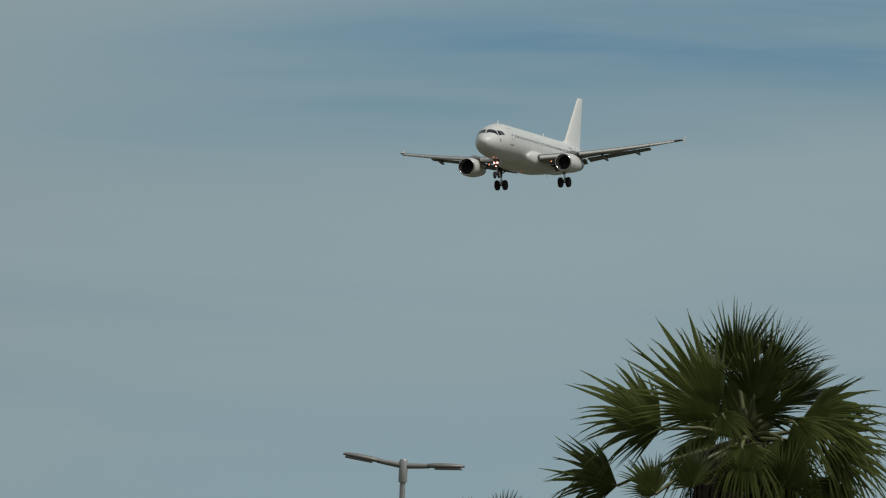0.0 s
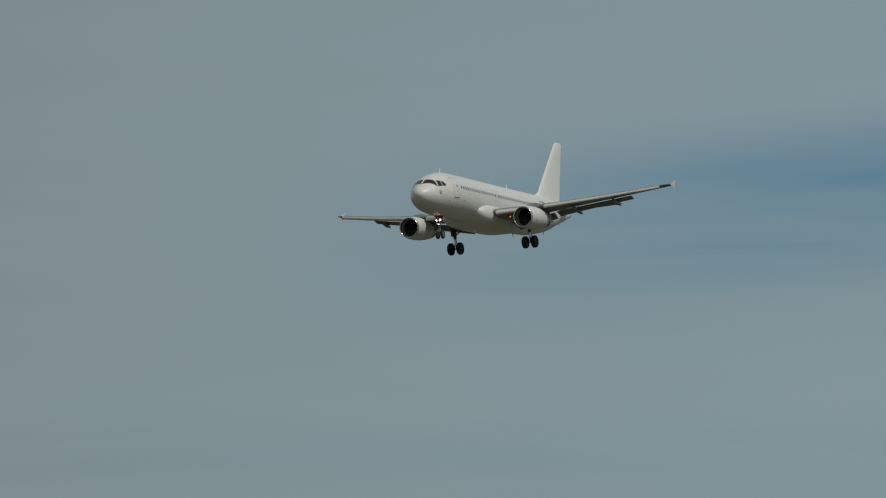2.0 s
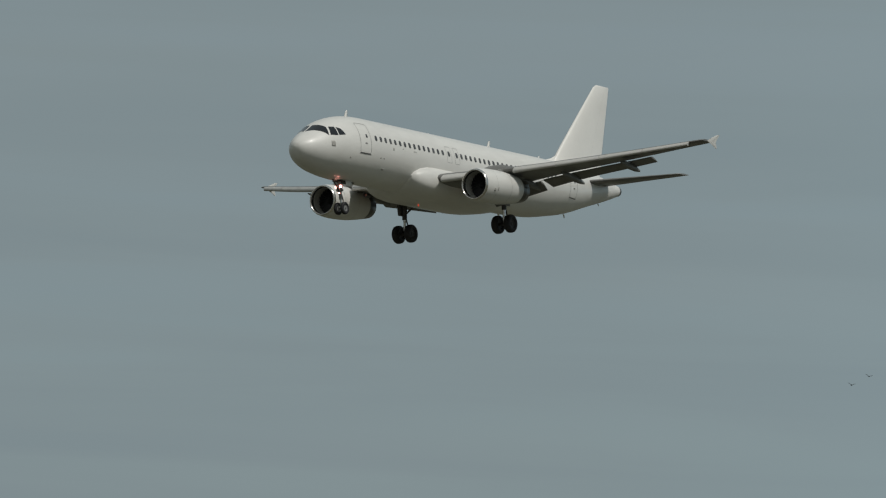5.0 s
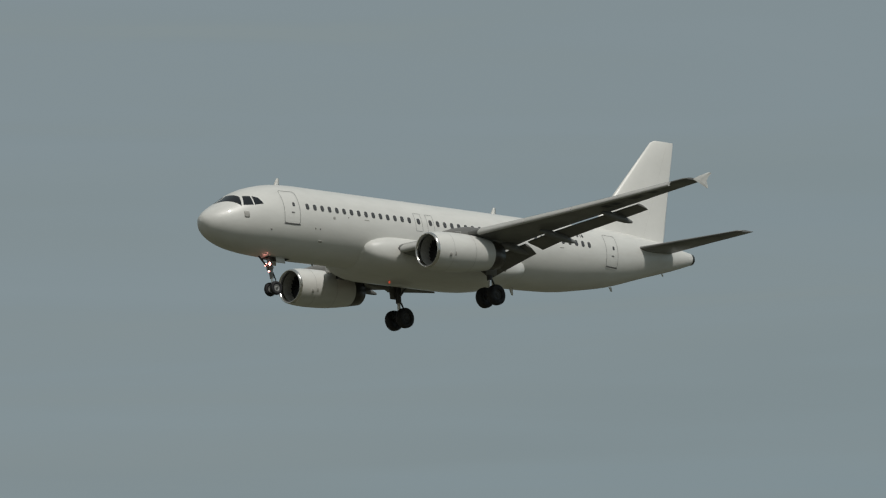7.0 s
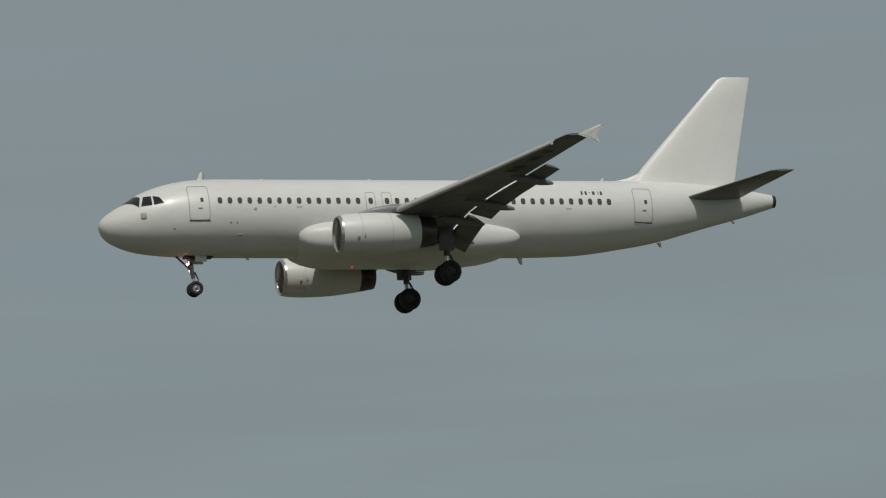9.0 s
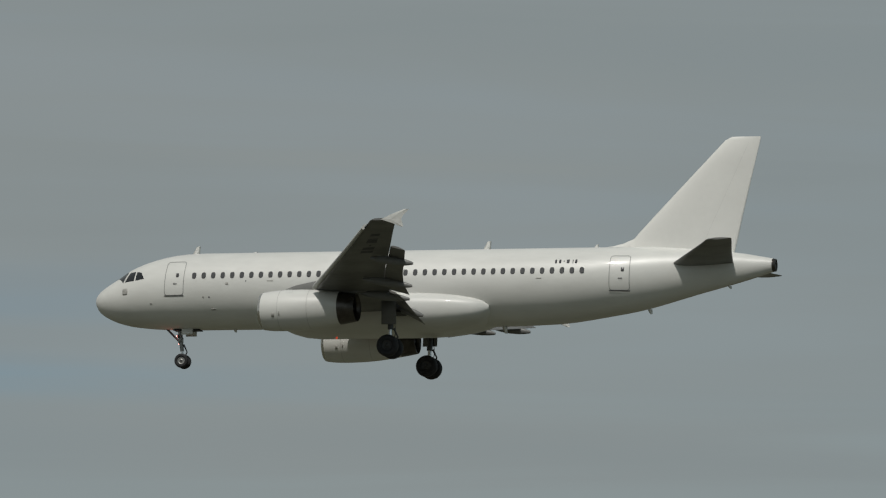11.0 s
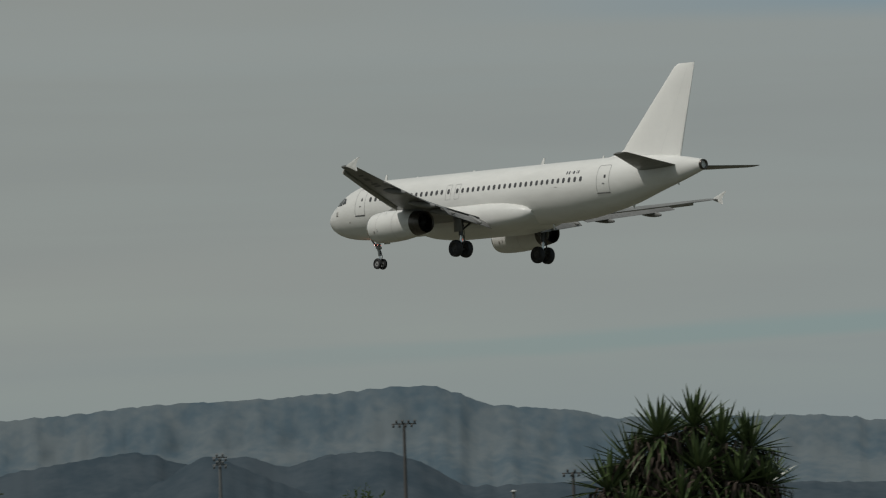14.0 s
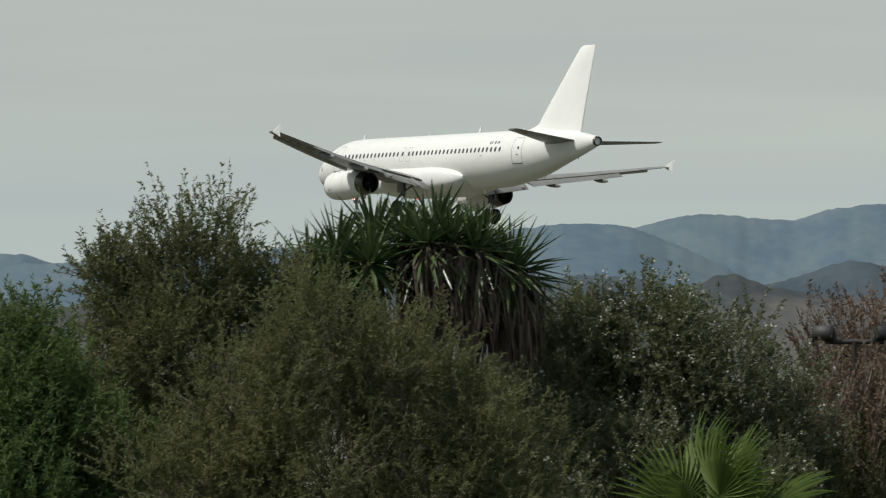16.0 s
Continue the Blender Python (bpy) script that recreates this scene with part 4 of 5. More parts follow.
def leaf_cloud(rng, blobs, twigs, per, twig_len, leaf, width, up=0.5, shell=(0.55, 1.0), spread=0.7, floor=0.03):
    """Leaves in sprays on the outer part of lumpy crowns. Returns vertices, quads and the sprays' feet and tips."""
    b = np.array(blobs, float)
    p = (b[:, 3] * b[:, 4] * b[:, 5]) ** 0.67
    k = rng.choice(len(b), twigs, p=p / p.sum())
    d = unit(rng.normal(size=(twigs, 3)))
    r = rng.uniform(*shell, twigs) ** 0.6
    ph = rng.uniform(0, 6.3, (len(b), 3))[k]
    lump = np.sin(4.1 * d[:, 0] + ph[:, 0]) * np.sin(4.7 * d[:, 1] + ph[:, 1]) + np.sin(5.3 * d[:, 2] + ph[:, 2]) * np.sin(7.1 * d[:, 0] + ph[:, 1])
    r = r * (0.93 + 0.16 * lump)
    foot = b[k, :3] + d * b[k, 3:6] * r[:, None]
    axis = unit(d * 0.7 + np.array([0, 0, up]) + rng.normal(size=(twigs, 3)) * 0.35)
    ln = twig_len * rng.uniform(0.6, 1.5, twigs)
    n = twigs * per
    i = np.repeat(np.arange(twigs), per)
    t = rng.uniform(0, 1, n)
    base = foot[i] + axis[i] * (ln[i] * t)[:, None]
    way = unit(axis[i] * 0.7 + rng.normal(size=(n, 3)) * spread)
    side = unit(np.cross(way, rng.normal(size=(n, 3))))
    ll = (leaf * rng.uniform(0.6, 1.3, n))[:, None]
    ww = (width * rng.uniform(0.7, 1.3, n))[:, None]
    v = np.stack([base, base + way * ll * 0.45 + side * ww / 2, base + way * ll - np.array([0, 0, 0.12]) * ll, base + way * ll * 0.45 - side * ww / 2], 1)
    v = v[(base[:, 2] > floor)]
    q = np.arange(len(v) * 4).reshape(-1, 4)
    return v.reshape(-1, 3), q, foot, foot + axis * ln[:, None]


def thin_sticks(a, b, r0, r1):
    """Three-sided sticks from points a to points b."""
    a, b = np.asarray(a, float), np.asarray(b, float)
    d = unit(b - a)
    u = unit(np.cross(d, np.array([0.31, 0.87, 0.38])))
    w = np.cross(d, u)
    rings = []
    for p, r in ((a, r0), (b, r1)):
        for j in range(3):
            c, s = math.cos(2.094 * j), math.sin(2.094 * j)
            rings.append(p + r * (c * u + s * w))
    v = np.stack(rings, 1).reshape(-1, 3)
    o = (np.arange(len(a)) * 6)[:, None, None]
    q = np.array([[0, 1, 4, 3], [1, 2, 5, 4], [2, 0, 3, 5]])[None] + o
    return v, q.reshape(-1, 4)


def bush(name, label, category, at, blobs, leaf_mat, seed, twigs=3000, per=20, twig_len=0.22, leaf=0.065, width=0.017, up=0.5, limbs=9, blossom=0, shell=(0.55, 1.0), spread=0.7):
    """A shrub or small tree: forked limbs and a crown of leafy sprays."""
    rng = np.random.default_rng(seed)
    e = thing(name, label, category, at=Matrix.Translation(at))
    lumps = []
    for x, y, z, a, b, h in blobs:
        lumps.append((x, y, z, a * 0.66, b * 0.66, h * 0.66))
        for _ in range(13):
            d = unit(rng.normal(size=3))
            k = rng.uniform(0.20, 0.40)
            lumps.append((x + d[0] * a * 0.78, y + d[1] * b * 0.78, z + d[2] * h * 0.80, a * k, b * k, h * k * 1.15))
    v, q, foot, tip = leaf_cloud(rng, lumps, twigs, per, twig_len, leaf, width, up, shell, spread)
    tagged(part("crown", quick_mesh("crown", v, q, leaf_mat), leaf_mat, e), kind="stuff")
    bl = np.array(blobs, float)
    geos = []
    for i in range(limbs):
        b = bl[i % len(bl)]
        tgt = b[:3] + np.clip(rng.normal(size=3), -1.2, 1.2) * b[3:6] * 0.25
        tgt[2] = max(tgt[2], 0.5)
        s = np.array([rng.uniform(-0.12, 0.12), rng.uniform(-0.12, 0.12), -0.05])
        mid = s * 0.5 + tgt * 0.5 + np.array([0, 0, 0.15]) + rng.normal(size=3) * 0.08
        geos.append(tube([s, s * 0.8 + mid * 0.2, mid, tgt], [0.07, 0.055, 0.035, 0.012], 7))
    part("trunk", merge(*geos), BARK, e, "grey-brown forked trunk")
    k = rng.choice(len(foot), min(len(foot), 900), replace=False)
    cen = bl[:, :3][np.argmin(((foot[k][:, None] - bl[None, :, :3]) ** 2).sum(-1), axis=1)]
    tv, tq = thin_sticks(foot[k] * 0.6 + cen * 0.4, tip[k], 0.006, 0.002)
    tagged(part("twig_tangle", quick_mesh("twig_tangle", tv, tq, DARK_TWIG), DARK_TWIG, e), kind="stuff")
    if blossom:
        k = rng.choice(len(tip), blossom)
        pts = tip[k] + rng.normal(size=(blossom, 3)) * 0.02
        n = blossom * 5
        base = np.repeat(pts, 5, axis=0) + rng.normal(size=(n, 3)) * 0.014
        a, c = unit(rng.normal(size=(n, 3))), unit(rng.normal(size=(n, 3)))
        bv = np.stack([base, base + a * 0.018, base + (a + c) * 0.016, base + c * 0.018], 1).reshape(-1, 3)
        part("blossom", quick_mesh("blossom", bv, np.arange(n * 4).reshape(-1, 4), BLOSSOM), BLOSSOM, e, "small white blossom")
    return e


def sword_rosette(rng, n, length, width, low=-62.0, droop=0.5):
    """Stiff pointed leaves that burst from one point; the low ones hang."""
    v, q = [], []
    for i in range(n):
        t = (i + 0.5) / n
        el = radians(86 - (86 - low) * t ** 0.85 + rng.uniform(-8, 8))
        az = i * 2.39996 + rng.uniform(-0.2, 0.2)
        ln = length * rng.uniform(0.8, 1.12) * (0.8 + 0.2 * math.sin(math.pi * t))
        d = np.array([math.cos(el) * math.cos(az), math.cos(el) * math.sin(az), math.sin(el)])
        side = unit(np.cross(d, np.array([0.0, 0.0, 1.0])) + 1e-6)
        nrm = np.cross(side, d)
        sag = droop * max(0.0, t - 0.25) * rng.uniform(0.5, 1.3)
        o = len(v)
        for r, w in ((0.03, 0.55), (0.22, 0.85), (0.5, 1.0), (0.78, 0.62), (1.0, 0.03)):
            c = d * ln * r + np.array([0, 0, -sag * ln * r * r])
            v += [c + side * width * w / 2 + nrm * 0.10 * width * w, c - nrm * 0.16 * width * w, c - side * width * w / 2 + nrm * 0.10 * width * w]
        for k in range(4):
            a = o + 3 * k
            q += [(a, a + 1, a + 4, a + 3), (a + 1, a + 2, a + 5, a + 4)]
    return np.array(v), np.array(q)


def hanging_skirt(rng, n, radius, z0, length):
    """Dead leaves that hang round a stem."""
    v, q = [], []
    for i in range(n):
        az = rng.uniform(0, 2 * math.pi)
        r, z, ln = radius * rng.uniform(0.5, 1.1), z0 + rng.uniform(-0.5, 0.15), length * rng.uniform(0.6, 1.2)
        c = np.array([math.cos(az), math.sin(az), 0])
        s = np.array([-math.sin(az), math.cos(az), 0])
        w = rng.uniform(0.018, 0.04)
        lean = rng.uniform(-0.12, 0.12)
        o = len(v)
        for t, k in ((0, 0.7), (0.35, 1.0), (0.75, 0.8), (1.0, 0.1)):
            p = c * (r * 0.55 + r * 0.6 * math.sin(min(1.0, t * 2.2) * 1.4) - 0.1 * r * t) + np.array([0, 0, z - ln * t + 0.06 * math.sin(3 * t)]) + s * lean * t
            v += [p + s * w * k / 2, p - s * w * k / 2]
        for k in range(3):
            a = o + 2 * k
            q.append((a, a + 1, a + 3, a + 2))
    return np.array(v), np.array(q)


def yucca(at, label, heads, seed, turn=0.0, leaf=0.62, skirt=0.6, low=-80.0, bare=-9.0):
    """A many-headed yucca: stems from one base, each with a rosette and a dead skirt. heads: (x, y, z) of the rosettes."""
    rng = np.random.default_rng(seed)
    e = thing("yucca_tree", label, "yucca", at=Matrix.Translation(at) @ pose(0, 0, 0, 0, 0, turn), group="yuccas among the shrubs")
    shapes = [quick_mesh("rosette", *sword_rosette(rng, 92, leaf, 0.050, low=low, droop=0.5), YUCCA_LEAF) for _ in range(3)]
    for i, (x, y, z) in enumerate(heads):
        part("rosette", shapes[i % 3], YUCCA_LEAF, e, at=pose(x, y, z, rng.uniform(-16, 16), rng.uniform(-16, 16) + 12 * x, rng.uniform(0, 360)))
        part("stem", tube([(x * 0.15, y * 0.15, 0), (x * 0.45, y * 0.45, z * 0.35), (x * 0.9, y * 0.9, z * 0.75), (x, y, z)], [0.15, 0.12, 0.09, 0.07], 9), BARK, e)
        if x < bare:
            continue  # a stem without dead leaves
        part("dead_skirt", quick_mesh("dead_skirt", *hanging_skirt(rng, 260, 0.30, z - 0.10, skirt), DEAD_LEAF), DEAD_LEAF, e, "brown hanging dead leaves", at=pose(x, y, 0))
    return e


def fan_frond(rng, stalk=0.8, radius=0.95, n=34, spread=118.0, sag=0.25, bend=0.0):
    """A palm fan: a stalk along y, then folded fingers that part towards drooping tips."""
    v, q = [], []
    hub = np.array([0, stalk, 0.0])
    for i in range(n):
        a = radians(-spread + 2 * spread * (i + 0.5) / n)
        half = radians(spread / n) * 1.04
        R = radius * (0.70 + 0.30 * math.cos(a * 0.62)) * rng.uniform(0.92, 1.08)
        tip_sag = sag * rng.uniform(0.5, 1.7)
        bend = rng.uniform(-0.05, 0.05)
        o = len(v)
        for r, w in ((0.04, 1.0), (0.30, 1.0), (0.52, 1.0), (0.74, 0.55), (0.90, 0.26), (1.0, 0.03)):
            for s, lift in ((-1, 0.035), (0, -0.035), (1, 0.035)):
                ww = half * w * (0.52 / max(r, 0.52))
                aa = a + s * ww + bend * max(0, r - 0.5)
                z = lift * w * min(1, r * 2) * radius * 0.6 - tip_sag * R * max(0, r - 0.45) ** 2 * 2.0 - 0.10 * R * r * (1 - math.cos(a)) * 0.6
                y, cb, sb = math.cos(aa) * R * r, math.cos(radians(bend)), math.sin(radians(bend))
                v.append(hub + np.array([math.sin(aa) * R * r, y * cb + z * sb, z * cb - y * sb]))
        for k in range(5):
            b = o + 3 * k
            q += [(b, b + 1, b + 4, b + 3), (b + 1, b + 2, b + 5, b + 4)]
    return np.array(v), np.array(q)


def palm_stalk(stalk):
    return tube([(0, 0, 0), (0, stalk * 0.5, 0.03), (0, stalk, 0.0), (0, stalk * 1.12, 0.0)], [0.045, 0.026, 0.018, 0.006], 6)


def fan_palm(at, hub_z, label, fronds, seed, leaf_mat, radius=0.95, stalk=0.85, skirt=True, name="fan_palm", trunk_r=0.20):
    """A fan palm. fronds: (bearing, rise, twist) in degrees of each leaf."""
    rng = np.random.default_rng(seed)
    e = thing(name, label, "palm tree", at=Matrix.Translation(at))
    rows_ = [(0, 0, -0.1), (0.02, 0, hub_z * 0.3), (-0.02, 0.02, hub_z * 0.7), (0, 0, hub_z)]
    part("trunk", tube(rows_, [trunk_r * 1.25, trunk_r * 1.05, trunk_r, trunk_r * 0.85], 16), BARK, e, "fibrous brown palm trunk")
    shapes, stalks = [], mesh_of("stalk", *palm_stalk(stalk), PALM_STALK)
    for s, bd in ((0.12, 4), (0.28, 18), (0.45, 32), (0.7, 58)):
        for sp, k in ((108, 0.8), (132, 1.25)):
            shapes.append(quick_mesh("frond", *fan_frond(rng, stalk, radius, 36, sp, s, bd * k), leaf_mat))
    back = Vector((at.x, at.y, 0)).normalized()
    right = Vector((back.y, -back.x, 0))
    for i, (ang, lean, face, grow) in enumerate(fronds):
        # ang: direction about the crown as seen from the eye; lean: towards the eye; face: how squarely the fan shows
        d = (math.cos(radians(lean)) * (math.cos(radians(ang)) * right + math.sin(radians(ang)) * Vector((0, 0, 1))) - math.sin(radians(lean)) * back).normalized()
        up = Vector((0, 0, 1)) * (1 - face) - back * face + right * rng.uniform(-0.9, 0.9) + Vector((0, 0, rng.uniform(-0.2, 0.5)))
        z = (up - d * up.dot(d)).normalized()
        x = d.cross(z)
        m = Matrix((x, d, z)).transposed().to_4x4()
        droop = 6 if lean > 34 else (3 if d.z > 0.75 else (2 if d.z > 0.3 else (4 if d.z > -0.3 else 6)))
        if lean > 34:
            z = (Vector((0, 0, 1)) + right * rng.uniform(-0.5, 0.5) - d * d.z).normalized()
            z = (z - d * z.dot(d)).normalized()
            m = Matrix((d.cross(z), d, z)).transposed().to_4x4()
        f = part("frond", shapes[min(droop + i % 2, 7)], leaf_mat, e, at=Matrix.Translation((0, 0, hub_z + rng.uniform(-0.12, 0.12))) @ m @ pose(0, 0.06, 0) @ Matrix.Scale(grow * rng.uniform(0.94, 1.04), 4))
        part("stalk", stalks, PALM_STALK, f)
    if skirt:
        part("dead_skirt", quick_mesh("dead_skirt", *hanging_skirt(rng, 700, 0.55, hub_z + 0.10, 1.0), DEAD_LEAF), DEAD_LEAF, e, "brown thatch of dead leaves")
        dead = quick_mesh("dead_frond", *fan_frond(rng, stalk * 0.8, radius * 0.9, 30, 110, 1.4), DEAD_LEAF)
        for i in range(9):
            part("dead_frond", dead, DEAD_LEAF, e, at=pose(0, 0, hub_z - 0.2, 0, 0, 40 * i + 11) @ pose(0, 0, 0, -58 - 9 * (i % 3), 0, 0))
    return e


def fan_blade(rng, frame_, radius, spread, sag, n=38):
    """Folded fingers of one fan leaf about its hub; their ends split and hang by their weight. Also gives the finger ends."""
    v, q, ends = [], [], []
    for i in range(n):
        a = radians(-spread + 2 * spread * (i + 0.5) / n)
        half = radians(spread / n) * 1.06
        R = radius * max(0.48, 0.45 + 0.55 * math.cos(a * 0.95)) * rng.uniform(0.86, 1.10)
        hang, twist = sag * rng.uniform(0.3, 1.8) * (3.0 if rng.uniform() < 0.2 else 1.0), rng.uniform(-0.09, 0.09)
        o = len(v)
        for r, w in ((0.03, 1.0), (0.30, 1.0), (0.50, 1.0), (0.68, 0.62), (0.85, 0.34), (1.0, 0.04)):
            for sd, lift in ((-1, 0.03), (0, -0.03), (1, 0.03)):
                aa = a + sd * half * w * (0.50 / max(r, 0.50)) + twist * max(0.0, r - 0.45)
                p = frame_ @ Vector((math.sin(aa) * R * r, math.cos(aa) * R * r, lift * w * min(1.0, r * 2) * radius + 0.10 * R * r * r))
                p.z -= hang * R * max(0.0, r - 0.30) ** 2
                v.append(p)
        ends.append(v[-2])
        for k in range(5):
            b = o + 3 * k
            q += [(b, b + 1, b + 4, b + 3), (b + 1, b + 2, b + 5, b + 4)]
    return np.array(v), np.array(q), ends


def tall_palm(at, hub_z, label, leaves, seed, size=1.0, trunk_r=0.2):
    """A fan palm seen against the sky. leaves: right, up, towards the eye (of the fan's hub), heading, roll, radius, half spread."""
    rng = np.random.default_rng(seed)
    e = thing("fan_palm", label, "palm tree", at=Matrix.Translation(at))
    part("trunk", tube([(0, 0, -0.1), (0.02, 0, hub_z * 0.3), (-0.02, 0.02, hub_z * 0.7), (0, 0, hub_z)], [trunk_r * 1.25, trunk_r * 1.05, trunk_r, trunk_r * 0.85], 16), BARK, e, "fibrous brown palm trunk")
    eye = -Vector((at.x, at.y, 0)).normalized()
    right = Vector((-eye.y, eye.x, 0))
    up = Vector((0, 0, 1))
    for rx, rz, ry, ang, roll, radius, spread in leaves:
        hub = (right * rx + up * rz + eye * ry) * size + up * hub_z
        d = (right * math.cos(radians(ang)) + up * math.sin(radians(ang)) + eye * 0.22).normalized()
        zz = (eye - d * eye.dot(d)).normalized()
        zz = Matrix.Rotation(radians(roll), 3, d) @ zz
        m = Matrix((d.cross(zz), d, zz)).transposed()
        sag = 0.10 + 0.38 * max(0.0, 1 - d.z)
        v, q, ends = fan_blade(rng, m, radius * size, spread, sag)
        f = part("frond", quick_mesh("frond", v + np.array(hub), q, PALM_LEAF), PALM_LEAF, e)
        foot = Vector((0, 0, hub_z - 0.05)) + (hub - up * hub_z) * 0.1
        mid = foot * 0.5 + hub * 0.5 + up * 0.06 * size
        part("stalk", tube([foot, mid, hub, hub + d * 0.08 * size], [0.042 * size, 0.028 * size, 0.02 * size, 0.008], 6), PALM_STALK, f)
    rng2 = np.random.default_rng(seed + 1)
    part("dead_skirt", quick_mesh("dead_skirt", *hanging_skirt(rng2, 1100, 0.60 * size, hub_z - 0.25, 0.9), DEAD_LEAF), DEAD_LEAF, e, "brown thatch of dead leaves")
    part("crown_core", quick_mesh("crown_core", *sword_rosette(rng2, 70, 0.42 * size, 0.06, low=-70.0), PALM_STALK), PALM_STALK, e, "packed leaf bases", at=pose(0, 0, hub_z - 0.05))
    return e


FANS = [(-0.15, 0.70, -0.10, 93, 24, 0.98, 52), (0.22, 0.64, 0.10, 60, 6, 0.94, 40), (-0.36, 0.14, 0.50, 134, 30, 1.46, 58), (-1.02, 0.00, 0.15, 160, 36, 1.26, 70), (0.39, 0.34, -0.20, 48, 30, 0.88, 44), (0.66, 0.20, 0.15, 0, -32, 1.12, 62), (0.94, -0.20, 0.20, -20, -38, 1.0, 64)]
FANS += [(-1.52, -0.70, 0.15, 166, 36, 1.00, 60), (-0.05, -0.20, 1.10, -72, -26, 0.76, 100), (-0.30, 0.18, 0.80, -55, -26, 0.52, 85), (-0.62, -0.70, 1.05, 98, 26, 0.60, 85), (-0.10, -0.74, 1.15, 84, 24, 0.62, 90), (0.42, -0.06, 0.55, -80, -30, 0.90, 66), (0.78, -0.54, 0.45, -48, -34, 1.0, 66)]
FANS += [(-1.05, -0.80, 0.85, 128, 34, 0.62, 80), (0.45, -0.66, 0.95, 62, 10, 0.66, 80), (0.12, 0.18, 0.30, 40, -14, 0.80, 62), (-0.1, 0.20, -0.5, 100, 14, 1.05, 60), (-0.40, -0.06, -0.1, 232, 34, 0.80, 55), (0.06, 0.38, 0.35, 82, 22, 0.95, 60), (0.55, 0.14, 0.5, -40, -30, 0.8, 66), (0.08, 0.02, -0.35, 92, 6, 0.62, 160), (0.25, -0.25, -0.3, -60, 6, 0.66, 150), (-0.35, -0.30, 0.0, 240, 10, 0.55, 110), (-0.30, 0.02, -0.3, 160, 8, 0.80, 80), (0.45, -0.35, 0.0, -60, -10, 0.80, 110), (1.05, 0.02, -0.2, -8, -24, 0.80, 70)]
tall_palm(spot(73.62, 70), rise(2.03, 70), "tall fan palm with dense dark green fronds", FANS, 41)
tall_palm(spot(71.32, 76), rise(0.72, 76), "lower fan palm with green fronds beside a taller one", FANS[:12], 43, 0.55, 0.15)

yucca(spot(-45.68, 64), "many-headed dark green yucca with drooping sword leaves", [(x, y, z) for x, y, z in (
    (-0.80, -0.1, 2.80), (-0.55, 0.1, 3.10), (-0.24, -0.2, 3.38), (-0.30, 0.3, 2.9), (0.14, 0.15, 3.48), (0.18, -0.35, 3.0), (0.44, 0.0, 3.28), (0.76, 0.2, 3.22), (0.62, -0.3, 2.85), (-0.62, -0.4, 2.45), (0.0, -0.5, 2.65), (0.88, -0.05, 2.80))], 51, turn=45.68, leaf=0.56, skirt=0.22)
yucca(spot(-59.0, 60), "broad many-headed yucca with brown dead leaves below", [(x, y, z) for x, y, z in (
    (-1.10, 0.0, 3.22), (-0.80, -0.2, 3.40), (-0.42, 0.2, 3.58), (-0.12, -0.1, 3.52), (0.22, 0.1, 3.66), (0.36, -0.35, 3.50), (0.70, 0.0, 3.46), (1.0, -0.15, 3.26), (0.12, -0.4, 3.48), (-0.45, -0.4, 3.30), (-0.90, -0.3, 3.12), (0.62, -0.35, 3.42), (1.02, 0.2, 3.18), (-0.62, 0.3, 3.3))], 53, turn=59.0, leaf=0.64, skirt=0.50, low=-72.0, bare=0.05)


def facing(az, d, blobs):
    """Lumps given as (right, away, up, radii) seen from the eye, turned to the world."""
    c, s = math.cos(radians(az)), math.sin(radians(az))
    return [(x * c + y * s, -x * s + y * c, z, a, b, h) for x, y, z, a, b, h in blobs]


# tall feathery tree, with a broad lower shrub before it
bush("feathery_tree", "tall feathery grey-green tree with airy shoots", "tree", spot(-61.2, 57), facing(-61.2, 57, [(0.08, 0, 3.08, 0.50, 0.6, 0.84), (-0.68, 0, 3.02, 0.28, 0.35, 0.46), (-0.55, 0.1, 2.75, 0.50, 0.5, 0.65), (0.5, 0.1, 2.65, 0.55, 0.6, 0.7), (0.82, 0.1, 2.95, 0.34, 0.4, 0.46), (-0.3, 0, 2.2, 1.0, 0.8, 0.8), (-0.85, 0, 1.7, 0.8, 0.8, 0.9), (0.25, 0, 1.5, 1.25, 0.9, 0.9), (1.05, 0.1, 2.35, 0.45, 0.5, 0.6)]),
     OLIVE_LEAF, 61, twigs=4700, per=34, twig_len=0.30, leaf=0.052, width=0.015, up=0.95, spread=0.5)
bush("olive_shrub", "broad grey-green shrub with fine narrow leaves", "shrub", spot(-59.4, 49), facing(-59.4, 49, [(-0.45, 0, 2.35, 0.58, 0.6, 0.62), (0.15, 0, 2.12, 0.55, 0.6, 0.6), (0.62, 0.1, 1.70, 0.55, 0.6, 0.6), (1.08, 0, 1.25, 0.55, 0.6, 0.6), (1.42, 0, 0.75, 0.5, 0.6, 0.6), (-1.0, 0, 1.75, 0.7, 0.7, 0.75), (-0.3, -0.2, 1.35, 1.0, 0.9, 0.9), (-1.45, 0.1, 1.05, 0.75, 0.8, 0.8), (0.55, -0.2, 0.85, 1.0, 0.8, 0.8)]),
     OLIVE_LEAF, 62, twigs=5200, per=36, twig_len=0.27, leaf=0.046, width=0.013, up=0.7, spread=0.5)
